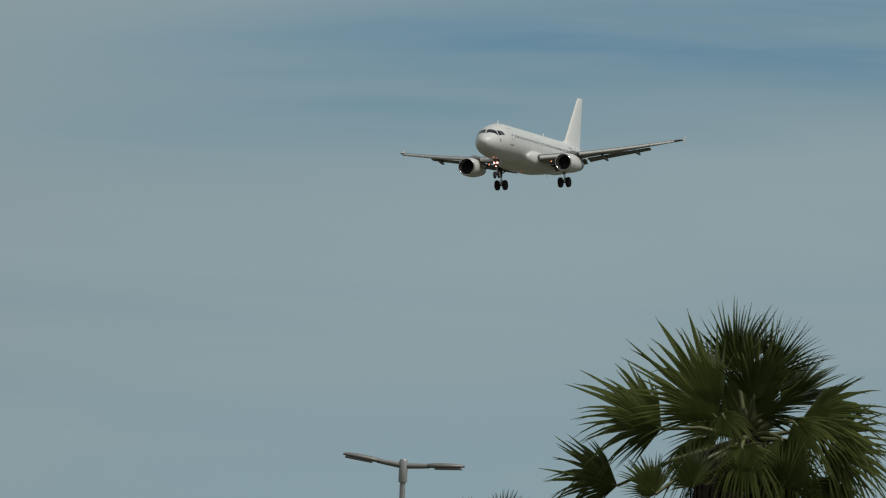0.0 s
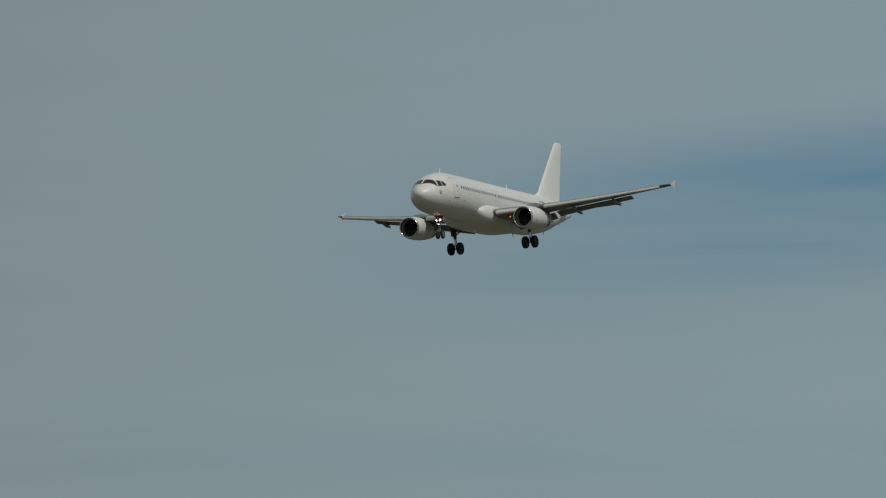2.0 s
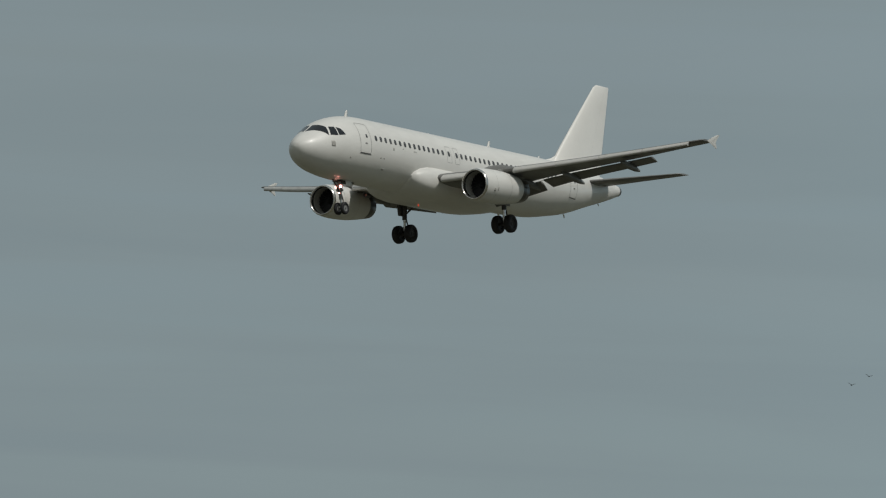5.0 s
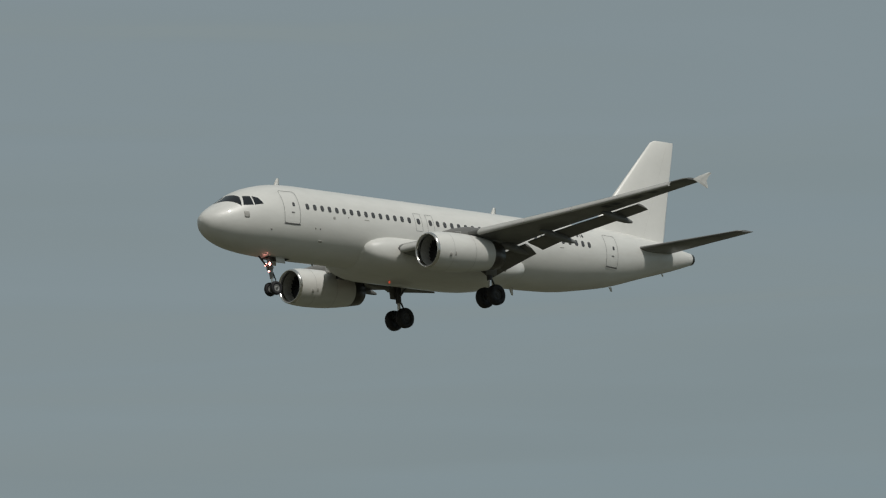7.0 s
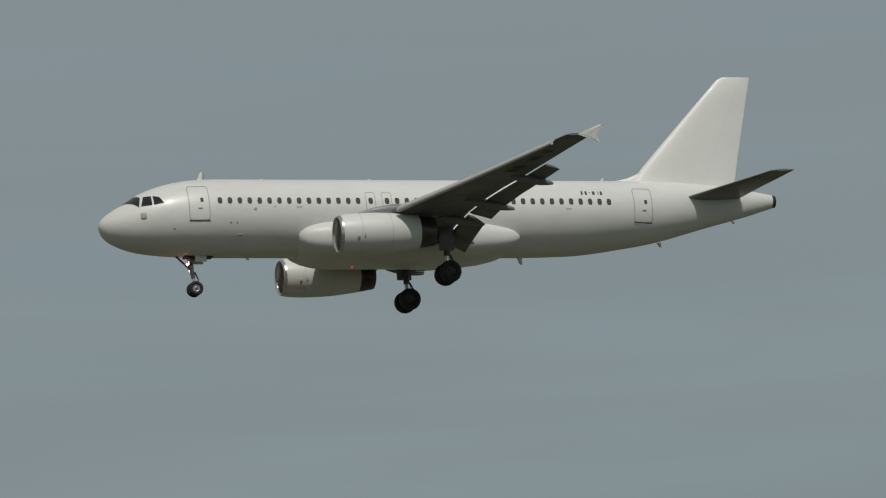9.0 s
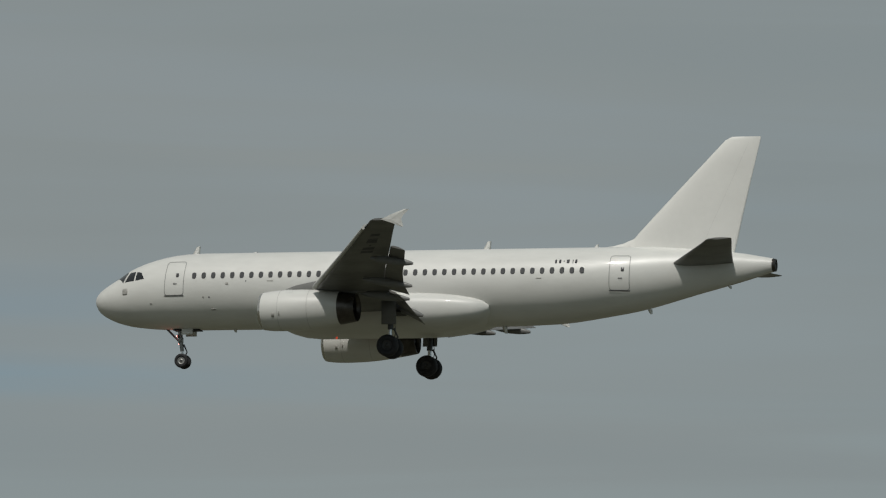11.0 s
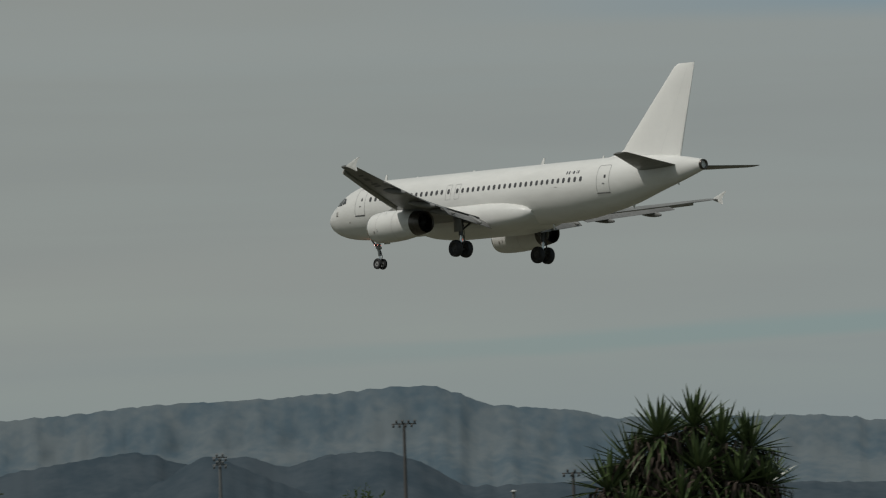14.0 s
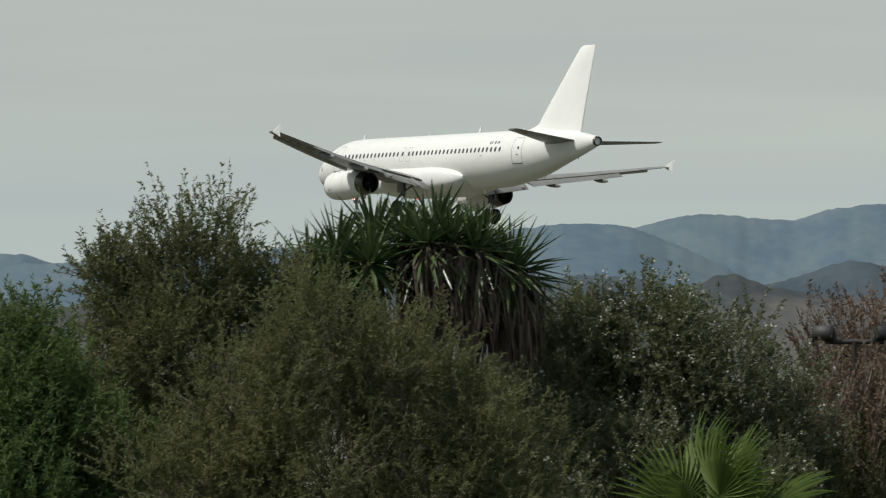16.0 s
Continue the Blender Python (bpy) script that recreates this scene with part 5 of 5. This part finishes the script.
bush("green_shrub", "bright green leafy shrub", "shrub", spot(-63.0, 52), facing(-63.0, 52, [(0.0, 0, 1.6, 0.8, 0.8, 0.85), (-0.7, 0, 1.9, 0.7, 0.7, 0.8), (0.55, 0, 1.2, 0.7, 0.8, 0.8), (-0.2, -0.1, 0.9, 1.2, 0.9, 0.8), (0.1, 0.1, 2.25, 0.45, 0.4, 0.5)]),
     GREEN_LEAF, 63, twigs=3300, per=32, twig_len=0.28, leaf=0.066, width=0.018, up=0.95, spread=0.5)
# dark glossy shrubs in flower
bush("flowering_shrub", "dark glossy shrub dotted with white blossom", "shrub", spot(-56.75, 61), facing(-56.75, 61, [(0.0, 0, 2.36, 0.75, 0.8, 0.72), (-0.85, 0, 2.1, 0.75, 0.8, 0.7), (0.85, 0, 2.15, 0.8, 0.8, 0.75), (1.35, 0.1, 1.65, 0.6, 0.7, 0.8), (-0.3, -0.1, 1.5, 1.4, 0.9, 0.9), (0.9, -0.1, 1.1, 1.1, 0.9, 0.9), (0.15, 0.1, 2.78, 0.35, 0.4, 0.36), (-0.5, 0, 2.65, 0.35, 0.4, 0.35), (0.6, 0, 0.8, 1.5, 0.9, 0.8)]),
     DARK_LEAF, 64, twigs=6000, per=32, twig_len=0.24, leaf=0.054, width=0.019, up=0.75, blossom=1200, spread=0.55)
bush("flowering_shrub", "dark glossy shrub with a few pale blossoms", "shrub", spot(-58.4, 66), facing(-58.4, 66, [(-0.9, 0, 1.5, 0.9, 0.8, 0.9), (0.7, 0, 1.7, 0.9, 0.8, 0.8), (0.2, 0, 1.0, 1.3, 0.9, 0.9)]),
     DARK_LEAF, 65, twigs=1900, per=30, twig_len=0.24, leaf=0.066, width=0.026, up=0.75, blossom=300, spread=0.55)
bush("green_bush", "dense olive-green bush with glossy tips", "shrub", spot(-52.9, 62), facing(-52.9, 62, [(0.0, 0, 2.35, 0.6, 0.6, 0.65), (-0.45, 0, 2.1, 0.5, 0.6, 0.6), (0.5, 0, 1.95, 0.6, 0.6, 0.65), (0.95, 0.1, 1.75, 0.4, 0.5, 0.6), (0.1, 0, 1.4, 1.1, 0.8, 0.9), (0.4, -0.1, 0.8, 1.2, 0.8, 0.8)]),
     OLIVE_LEAF, 66, twigs=2700, per=32, twig_len=0.24, leaf=0.052, width=0.016, up=0.75, blossom=160, spread=0.55)
bush("young_bush", "small dark bush with open shoots", "shrub", spot(-51.66, 72), facing(-51.66, 72, [(0.0, 0, 1.9, 0.26, 0.3, 0.55), (0.2, 0, 1.5, 0.45, 0.4, 0.5), (-0.2, 0, 1.3, 0.5, 0.4, 0.6)]),
     DARK_LEAF, 67, twigs=520, per=18, twig_len=0.24, leaf=0.070, width=0.022, up=0.9)
bush("flowering_bush", "low green bush speckled with white blossom", "shrub", spot(-48.6, 68), facing(-48.6, 68, [(-0.3, 0, 2.2, 0.42, 0.5, 0.5), (0.3, 0, 2.1, 0.5, 0.5, 0.45), (0.9, 0, 1.9, 0.6, 0.5, 0.5), (0.0, 0, 1.3, 1.2, 0.7, 0.9)]),
     GREEN_LEAF, 68, twigs=1600, per=18, twig_len=0.2, leaf=0.065, width=0.020, up=0.7, blossom=260)
bush("flowering_bush", "low green bush speckled with white blossom", "shrub", spot(-49.75, 70), facing(-49.75, 70, [(0.0, 0, 1.75, 0.6, 0.5, 0.5), (-0.5, 0, 1.3, 0.7, 0.6, 0.7), (0.5, 0, 1.4, 0.6, 0.6, 0.7)]),
     GREEN_LEAF, 69, twigs=1200, per=18, twig_len=0.2, leaf=0.065, width=0.020, up=0.7, blossom=160)


def dry_bush(at, az, label, seed, stems, width, height):
    """A half-bare bush: many thin upright stems, russet leaves near their tops."""
    rng = np.random.default_rng(seed)
    e = thing("dry_bush", label, "shrub", at=Matrix.Translation(at) @ pose(0, 0, 0, 0, 0, -az))
    a, b, tops = [], [], []
    for i in range(stems):
        x, y = rng.uniform(-width, width), rng.uniform(-0.6, 0.6)
        p = np.array([x * 0.55, y * 0.6, 0.0])
        h = height * rng.uniform(0.72, 1.0) * (1 - 0.25 * (x / width) ** 2)
        d = unit(np.array([x * 0.28 + rng.normal() * 0.08, y * 0.2 + rng.normal() * 0.06, 1.0]))
        for k in range(5):
            nxt = p + d * h / 5
            a.append(p), b.append(nxt)
            for _ in range(2 if k > 0 else 0):
                d2 = unit(d + rng.normal(size=3) * 0.38 + np.array([0, 0, 0.15]))
                t2 = nxt + d2 * rng.uniform(0.25, 0.6)
                a.append(nxt), b.append(t2)
                if k > 1:
                    tops.append((t2, d2))
            p, d = nxt, unit(d + rng.normal(size=3) * 0.10)
        tops.append((p, d))
        tops.append((p, d))
    tv, tq = thin_sticks(a, b, 0.008, 0.004)
    tagged(part("stem_tangle", quick_mesh("stem_tangle", tv, tq, TWIG), TWIG, e, "thin bare grey-brown stems"), kind="stuff")
    for nm, mat, share, per in (("dry_foliage", DRY_LEAF, 0.85, 34), ("green_foliage", OLIVE_LEAF, 0.9, 55)):
        sel = [t for t in tops if rng.uniform() < share]
        pt, ax = np.repeat([t[0] for t in sel], per, 0), np.repeat([t[1] for t in sel], per, 0)
        n = len(pt)
        base = pt - ax * rng.uniform(0, 0.30, (n, 1)) + rng.normal(size=(n, 3)) * 0.015
        if nm == "green_foliage":
            base[:, 2] *= rng.uniform(0.45, 0.85, n)
        way = unit(ax * 0.8 + rng.normal(size=(n, 3)) * 0.6)
        side = unit(np.cross(way, rng.normal(size=(n, 3))))
        ll = rng.uniform(0.028, 0.060, (n, 1))
        v = np.stack([base, base + way * ll * 0.5 + side * 0.010, base + way * ll, base + way * ll * 0.5 - side * 0.010], 1).reshape(-1, 3)
        tagged(part(nm, quick_mesh(nm, v, np.arange(n * 4).reshape(-1, 4), mat), mat, e), kind="stuff")
    return e


dry_bush(spot(-54.25, 66.5), -54.25, "half-bare russet bush with thin upright stems", 71, 170, 1.02, 2.98)
dry_bush(spot(-54.75, 62.5), -54.75, "sparse low bush with russet tips", 72, 80, 0.8, 2.2)


def bare_tree(at, label, seed, height, reach):
    """A leafless small tree: forked limbs, fine twigs and a few dry seed heads."""
    rng = np.random.default_rng(seed)
    e = thing("bare_tree", label, "tree", at=Matrix.Translation(at))
    limbs, a, b, ends = [], [], [], []

    def grow(p, d, ln, r, depth):
        q = p + d * ln
        if depth < 3:
            limbs.append(tube([tuple(p), tuple((p + q) / 2 + rng.normal(size=3) * 0.03), tuple(q)], [r, r * 0.85, r * 0.68], 6))
        else:
            a.append(p), b.append(q)
        if depth == 6:
            ends.append(q)
            return
        for _ in range(3 if depth in (0, 1, 3) else 2):
            side = rng.normal(size=3) * np.array([reach, reach, 0.35])
            grow(q, unit(d + side * 0.55 + np.array([0, 0, 0.22])), ln * rng.uniform(0.62, 0.84), r * 0.66, depth + 1)

    grow(np.array([0, 0, -0.05]), np.array([0.02, 0, 1.0]), height * 0.36, 0.085, 0)
    part("trunk", merge(*limbs), BARK, e, "dark forked trunk and limbs")
    tv, tq = thin_sticks(a, b, 0.012, 0.006)
    tagged(part("twig_tangle", quick_mesh("twig_tangle", tv, tq, BARK), BARK, e), kind="stuff")
    n = len(ends) * 5
    base = np.repeat(np.array(ends), 5, 0) + rng.normal(size=(n, 3)) * 0.02
    w, s = unit(rng.normal(size=(n, 3))), unit(rng.normal(size=(n, 3)))
    v = np.stack([base, base + w * 0.02 + s * 0.012, base + w * 0.045, base + w * 0.02 - s * 0.012], 1).reshape(-1, 3)
    tagged(part("dry_seed", quick_mesh("dry_seed", v, np.arange(n * 4).reshape(-1, 4), DRY_LEAF), DRY_LEAF, e), kind="stuff")


bare_tree(spot(-36.95, 66), "leafless dark tree with a few dry seed heads", 73, 3.80, 0.55)

fan_palm(spot(-56.0, 41), rise(-1.70, 41), "young fan palm with bright green fronds", [(92, 12, 0.35, 1.0), (118, 5, 0.35, 0.95), (62, 8, 0.4, 0.9), (142, 12, 0.4, 1.0), (34, 15, 0.4, 1.05), (104, -10, 0.2, 1.0), (76, -8, 0.3, 1.0), (162, 25, 0.6, 1.0), (18, 25, 0.6, 1.0), (105, 45, 0.9, 0.8), (70, 50, 0.9, 0.8), (80, -25, 0.5, 0.85), (130, -25, 0.5, 0.9), (180, 0, 0.5, 1.0), (0, 0, 0.5, 1.0)], 81, PALM_BRIGHT, radius=0.52, stalk=0.30, skirt=False, name="young_fan_palm", trunk_r=0.11)

# ---------------------------------------------------------------- lamps, masts and buildings
LAMP_GREY = material("grey_lamp_casting", (0.26, 0.25, 0.24), 0.5, metal=0.3, vary=0.3, scale=4.0)
POLE_GREY = material("galvanised_pole", (0.40, 0.40, 0.39), 0.45, metal=0.4, vary=0.2, scale=3.0, fine=20.0)
DARK_LENS = material("dark_floodlight_glass", (0.012, 0.012, 0.012), 0.6, vary=0.3)
LENS_GREY = material("dusty_lamp_lens", (0.20, 0.19, 0.19), 0.25, vary=0.2)
HEAD_DARK = material("dark_floodlight_housing", (0.020, 0.017, 0.015), 0.7, vary=0.3, scale=5.0)
MAST_DARK = material("dull_mast_steel", (0.075, 0.072, 0.070), 0.7, vary=0.3, scale=0.5)
# mast steel paled in its base colour to stand for haze
MAST_PALE = material("haze_paled_mast_steel", (0.135, 0.138, 0.138), 0.7, vary=0.2, scale=0.5)
CREAM = material("cream_render", (0.62, 0.54, 0.40), 0.9, vary=0.15, scale=0.3, fine=2.0)
BEIGE = material("sandy_render", (0.58, 0.43, 0.25), 0.9, vary=0.12, scale=0.3, fine=2.0)
PALE_WALL = material("pale_grey_wall", (0.42, 0.43, 0.42), 0.9, vary=0.15, scale=0.2, fine=2.0)
ROOF_METAL = material("grey_metal_roof", (0.30, 0.31, 0.31), 0.5, metal=0.2, vary=0.2, scale=0.2, fine=2.0)
BAND_DARK = material("dark_window_band", (0.03, 0.03, 0.035), 0.2, vary=0.2)
ARCH_GREEN = material("grey_green_roof_sheet", (0.22, 0.25, 0.23), 0.6, vary=0.2, scale=0.3)


def street_lamp():
    """A post with two flat lamp heads on short rising arms."""
    d = 88.0
    at = spot(70.26, d)
    top = rise(1.60, d)
    e = thing("street_lamp", "grey street lamp with two flat heads on one post", "street lamp", at=Matrix.Translation(at) @ pose(0, 0, 0, 0, 0, -70.26))
    part("post", tube([(0, 0, 0), (0, 0, top * 0.5), (0, 0, top - 0.22)], [0.065, 0.052, 0.042], 14), POLE_GREY, e, "galvanised lamp post")
    part("base_flange", tube([(0, 0, 0.0), (0, 0, 0.03), (0, 0, 0.05)], [0.14, 0.14, 0.08], 14), POLE_GREY, e)
    part("collar", tube([(0, 0, top - 0.30), (0, 0, top - 0.28), (0, 0, top + 0.02), (0, 0, top + 0.05)], [0.062, 0.066, 0.066, 0.05], 14), POLE_GREY, e)
    for s, tilt in ((-1, 9.0), (1, 1.5)):
        m = Matrix.Translation((0, 0, top - 0.05)) @ Matrix.Rotation(radians(-tilt if s > 0 else tilt), 4, "Y")
        part("arm", moved(tube([(s * 0.03, 0, 0), (s * 0.22, 0, 0.0), (s * 0.40, 0, 0.0)], [0.045, 0.042, 0.036], 10), m), LAMP_GREY, e, "short tubular arm")
        rings = []
        for t, w, h in ((0.0, 0.08, 0.05), (0.03, 0.15, 0.085), (0.25, 0.20, 0.105), (0.6, 0.22, 0.10), (0.9, 0.17, 0.075), (1.0, 0.06, 0.035)):
            x = s * (0.36 + 0.57 * t)
            rings.append([(x, w / 2 * math.cos(a), h / 2 * math.sin(a) * (1 if math.sin(a) > 0 else 0.6)) for a in (2 * math.pi * j / 14 for j in range(14))])
        h = part("lamp_head", moved(loft(rings), m), LAMP_GREY, e, "flat grey lamp head")
        part("lens", moved(box(s * 0.68, 0, -0.035, 0.42, 0.15, 0.035), m), LENS_GREY, h, "dusty lens")


street_lamp()


def floodlight_post(az, d, el, gap, size, label, tilt=(0, 0)):
    """A low post whose crossarm carries two box floodlights."""
    e = thing("floodlight_post", label, "floodlight", at=Matrix.Translation(spot(az, d)) @ pose(0, 0, 0, 0, 0, -az), group="floodlight posts behind the shrubs")
    z = rise(el, d)
    part("post", tube([(0, 0, 0), (0, 0, z - size * 0.40)], [0.032, 0.030], 12), HEAD_DARK, e)
    part("crossarm", tube([(-gap / 2, 0, z - size * 0.45), (gap / 2, 0, z - size * 0.45)], [0.028, 0.028], 8), HEAD_DARK, e)
    for s in (-1, 1):
        m = pose(s * gap / 2, 0, z, -20, tilt[0] * s, s * 22)
        h = part("floodlight", moved(loft([[(-size * w, y, -size * 0.36 * k), (size * w, y, -size * 0.36 * k), (size * w, y, size * 0.36 * k), (-size * w, y, size * 0.36 * k)] for y, w, k in ((-0.09, 0.62, 1.0), (-0.07, 0.64, 1.04), (0.05, 0.52, 0.85), (0.12, 0.3, 0.5))]), m), HEAD_DARK, e, "dark box floodlight", shade=False)
        part("lens", moved(box(0, -0.095, 0, size * 1.12, 0.012, size * 0.62), m), DARK_LENS, h)
        for k in (-1, 1):
            part("bracket", moved(box(k * size * 0.66, 0, -size * 0.2, 0.02, 0.05, size * 0.6), m), HEAD_DARK, h)


floodlight_post(-54.68, 64.8, 0.37, 0.66, 0.195, "pair of dark floodlights on a post behind a dry bush")
floodlight_post(-50.97, 76, 0.31, 0.54, 0.25, "pair of dark floodlights on a bare post", tilt=(14, 0))
floodlight_post(-47.94, 76, 0.28, 0.50, 0.25, "pair of dark floodlights on a post over low bushes")


def light_mast(az, d, el, label, heads=8, arm=4.2, two=False, steel=None):
    """A tall tapered mast with a crossarm of small floodlights."""
    e = thing("light_mast", label, "light mast", at=Matrix.Translation(spot(az, d)) @ pose(0, 0, 0, 0, 0, -az), group="light masts on the plain")
    steel = steel or MAST_DARK
    z = rise(el, d)
    k = d / 1100
    part("mast", tube([(0, 0, 0), (0, 0, z * 0.5), (0, 0, z)], [0.44 * k, 0.36 * k, 0.26 * k], 12), steel, e)
    if heads:
        for r in range(2 if two else 1):
            zz = z - 0.2 * k - r * 1.4 * k
            part("crossarm", box(0, 0, zz, arm * k, 0.25 * k, 0.22 * k), steel, e)
            for i in range(heads):
                x = (-0.5 + (i + 0.5) / heads) * arm * k
                part("lamp", moved(box(0, 0, 0, 0.40 * k, 0.5 * k, 0.5 * k), pose(x, -0.2 * k, zz + (0.45 if i % 2 else -0.4) * k, 25, 0, 0)), steel, e)
    else:
        part("lamp", moved(canoe(1.2 * k, 1.1 * k, 0.5 * k, 10), pose(0, 0.5 * k, z, 0, 0, 0)), PALE_WALL, e)


light_mast(-48.4, 1100, 1.27, "tall dark floodlight mast standing on the plain", 8, 4.6)
light_mast(-50.22, 1300, 0.99, "slim floodlight mast with two rows of lamps", 5, 2.7, True, MAST_PALE)
light_mast(-50.09, 1250, 0.56, "small single lamp mast", 0, steel=MAST_PALE)
light_mast(-47.34, 1250, 0.57, "small single lamp mast", 0, steel=MAST_PALE)
light_mast(-53.05, 1500, 0.95, "far slim floodlight mast", 4, 2.4, True, MAST_PALE)
light_mast(-46.75, 1400, 0.74, "far dark floodlight mast", 6, 4.2)


def block(name, label, az, d, w, h, depth, wall, roof, base=0.0, turn=0.0, band=0.0, windows=0):
    """A flat-roofed building: walls, parapet roof, and a window band or windows."""
    e = thing(name, label, "building", at=Matrix.Translation(spot(az, d, base)) @ pose(0, 0, 0, 0, 0, -az + turn))
    part("wall", box(0, depth / 2, h / 2, w, depth, h, 0.01), wall, e, shade=False)
    part("roof", merge(box(0, depth / 2, h + 0.12, w + 0.3, depth + 0.3, 0.24, 0.1)), roof, e, shade=False)
    if band:
        part("window_band", box(0, -0.06, h - band * 1.1, w * 0.96, 0.12, band, 0.05), BAND_DARK, e, "dark strip of windows", shade=False)
    for i in range(windows):
        x = (-0.5 + (i + 0.5) / windows) * w * 0.9
        part("window", box(x, -0.04, h * 0.45, w / windows * 0.35, 0.1, h * 0.2, 0.05), BAND_DARK, e, shade=False)
    return e


D = 800.0
m_ = D * math.tan(radians(1.0))
block("stair_tower", "cream rendered tower block with a shaded side", -52.02, D, 0.34 * m_, rise(0.37, D), 9, CREAM, PALE_WALL, turn=28)
block("stair_tower", "pale tower block with a shaded side", -50.66, D, 0.30 * m_, rise(0.38, D), 9, CREAM, PALE_WALL, turn=28)
block("warehouse", "long pale warehouse with a grey roof and dark window strip", -51.2, D + 14, 1.5 * m_, rise(0.22, D), 40, PALE_WALL, ROOF_METAL, band=1.0)
block("warehouse", "long pale warehouse beside another, grey roofed", -49.4, D + 14, 2.0 * m_, rise(0.22, D), 40, PALE_WALL, ROOF_METAL, band=1.0)
block("rooftop_house", "sandy rendered house on a roof", -51.55, D + 60, 0.21 * m_, rise(0.34, D + 60), 8, BEIGE, BEIGE)
block("rooftop_house", "sandy rendered house on a roof", -49.95, D + 60, 0.36 * m_, rise(0.35, D + 60), 8, BEIGE, BEIGE)
block("low_wall_building", "pale low building behind a dry bush", -54.5, D - 100, 1.0 * m_, rise(0.08, D - 100), 12, CREAM, PALE_WALL, windows=6)


def arch_shed():
    e = thing("arched_shed", "low shed with a curved grey-green roof", "building", at=Matrix.Translation(spot(-50.8, 420)) @ pose(0, 0, 0, 0, 0, 50.8))
    hz = rise(-0.10, 420)
    w = 5.4
    rings = [[(w * math.sin(a) , y, hz * math.cos(a) ** 0.5 if math.cos(a) > 0 else 0.0) for a in (radians(-90 + 180 * j / 20) for j in range(21))] for y in (0, 0.02, 14.0)]
    part("roof", loft(rings, closed=False), ARCH_GREEN, e, "curved sheet roof")
    part("end_wall", ([(w * math.sin(a), 0.05, hz * 0.98 * max(0.0, math.cos(a)) ** 0.5) for a in (radians(-90 + 180 * j / 20) for j in range(21))], [tuple(range(21))]), PALE_WALL, e)


arch_shed()


DOME_WHITE = material("white_radome_shell", (0.72, 0.70, 0.62), 0.5, vary=0.08, scale=0.4, fine=3.0)


def radome():
    """A white radar dome on a tapered tower."""
    d = 600.0
    e = thing("radar_dome", "white radar dome on a pale tower", "radar dome", at=Matrix.Translation(spot(-35.27, d)))
    zc, r = rise(1.585, d), 3.15
    part("dome", loft([[(r * math.sin(t) * math.cos(a), r * math.sin(t) * math.sin(a), zc + r * math.cos(t)) for a in (2 * math.pi * j / 32 for j in range(32))] for t in (radians(2 + 148 * i / 18) for i in range(19))]), DOME_WHITE, e, "white dome shell")
    part("tower", tube([(0, 0, 0), (0, 0, zc * 0.5), (0, 0, zc - r * 0.80)], [2.2, 1.7, 1.6], 20), PALE_WALL, e, "pale round tower")
    part("gallery", tube([(0, 0, zc - r * 0.95), (0, 0, zc - r * 0.80)], [2.4, 2.4], 24), PALE_WALL, e)
    part("finial", tube([(0, 0, zc + r * 0.98), (0, 0, zc + r + 0.45)], [0.08, 0.04], 8), MAST_DARK, e, "thin finial")


radome()

# pale houses scattered over the lower hills
_r = np.random.default_rng(33)
for _i in range(16):
    _az, _d = -54.6 + 8.0 * _r.uniform(), 2440 + 70 * _r.uniform()
    _z = -2 + (rise(curve(NEAR_CREST)(_az) - 0.06, 2600) + 2) * ((_d - 2430) / 170) ** 1.1
    block("hillside_house", "small pale house on a far hillside", _az, _d, _r.uniform(1.6, 3.6), _r.uniform(3.2, 4.2), 3, (PALE_WALL, CREAM)[_i % 2], ROOF_METAL, base=_z - 2.5)


# ---------------------------------------------------------------- birds
FEATHER = material("dark_feathers", (0.03, 0.03, 0.032), 0.8, vary=0.3, scale=20.0)


def bird():
    """A small dark bird on the wing."""
    e = thing("bird", "small dark bird flying far off", "bird", group="birds")
    grown = Matrix.Scale(1.1, 4)
    part("body", moved(loft([[(r * math.cos(a), y, r * 0.9 * math.sin(a)) for a in (2 * math.pi * j / 10 for j in range(10))] for y, r in ((0.17, 0.008), (0.14, 0.03), (0.06, 0.055), (-0.04, 0.05), (-0.12, 0.025), (-0.24, 0.035), (-0.26, 0.01))]), grown), FEATHER, e)
    for s in (-1, 1):
        part("wing", moved(loft([[(s * x, y0, z), (s * x, (y0 + y1) / 2, z + 0.02), (s * x, y1, z), (s * x, (y0 + y1) / 2, z - 0.012)] for x, y0, y1, z in ((0.03, 0.08, -0.08, 0.02), (0.16, 0.11, -0.07, 0.09), (0.22, 0.05, -0.07, 0.12), (0.27, -0.03, -0.07, 0.11))]), grown), FEATHER, e)
    return e


birds = [bird()]
birds.append(copy_thing(birds[0], pose(0, 0, 0)))


# ---------------------------------------------------------------- what moves
def motions():
    walk(plane, [(t, pose(x, y, z + EYE, rx, ry, rz)) for t, x, y, z, rx, ry, rz in FLIGHT])
    for ob, da, de in ((birds[0], -0.03, -0.05), (birds[1], 0.14, 0.04)):
        rows = []
        for t, az, el, d in ((0, 60.0, 6.6, 430), (3.0, 60.09, 5.45, 470), (4.0, 60.0, 5.0, 484), (5.0, 60.32, 4.65, 498), (7.0, 60.7, 4.2, 530), (16.0, 62.0, 3.4, 700)):
            p = spot(az + da, d)
            rows.append((t, pose(p.x, p.y, rise(el + de, d), 0, 8, -58)))
        walk(ob, rows)


motions()
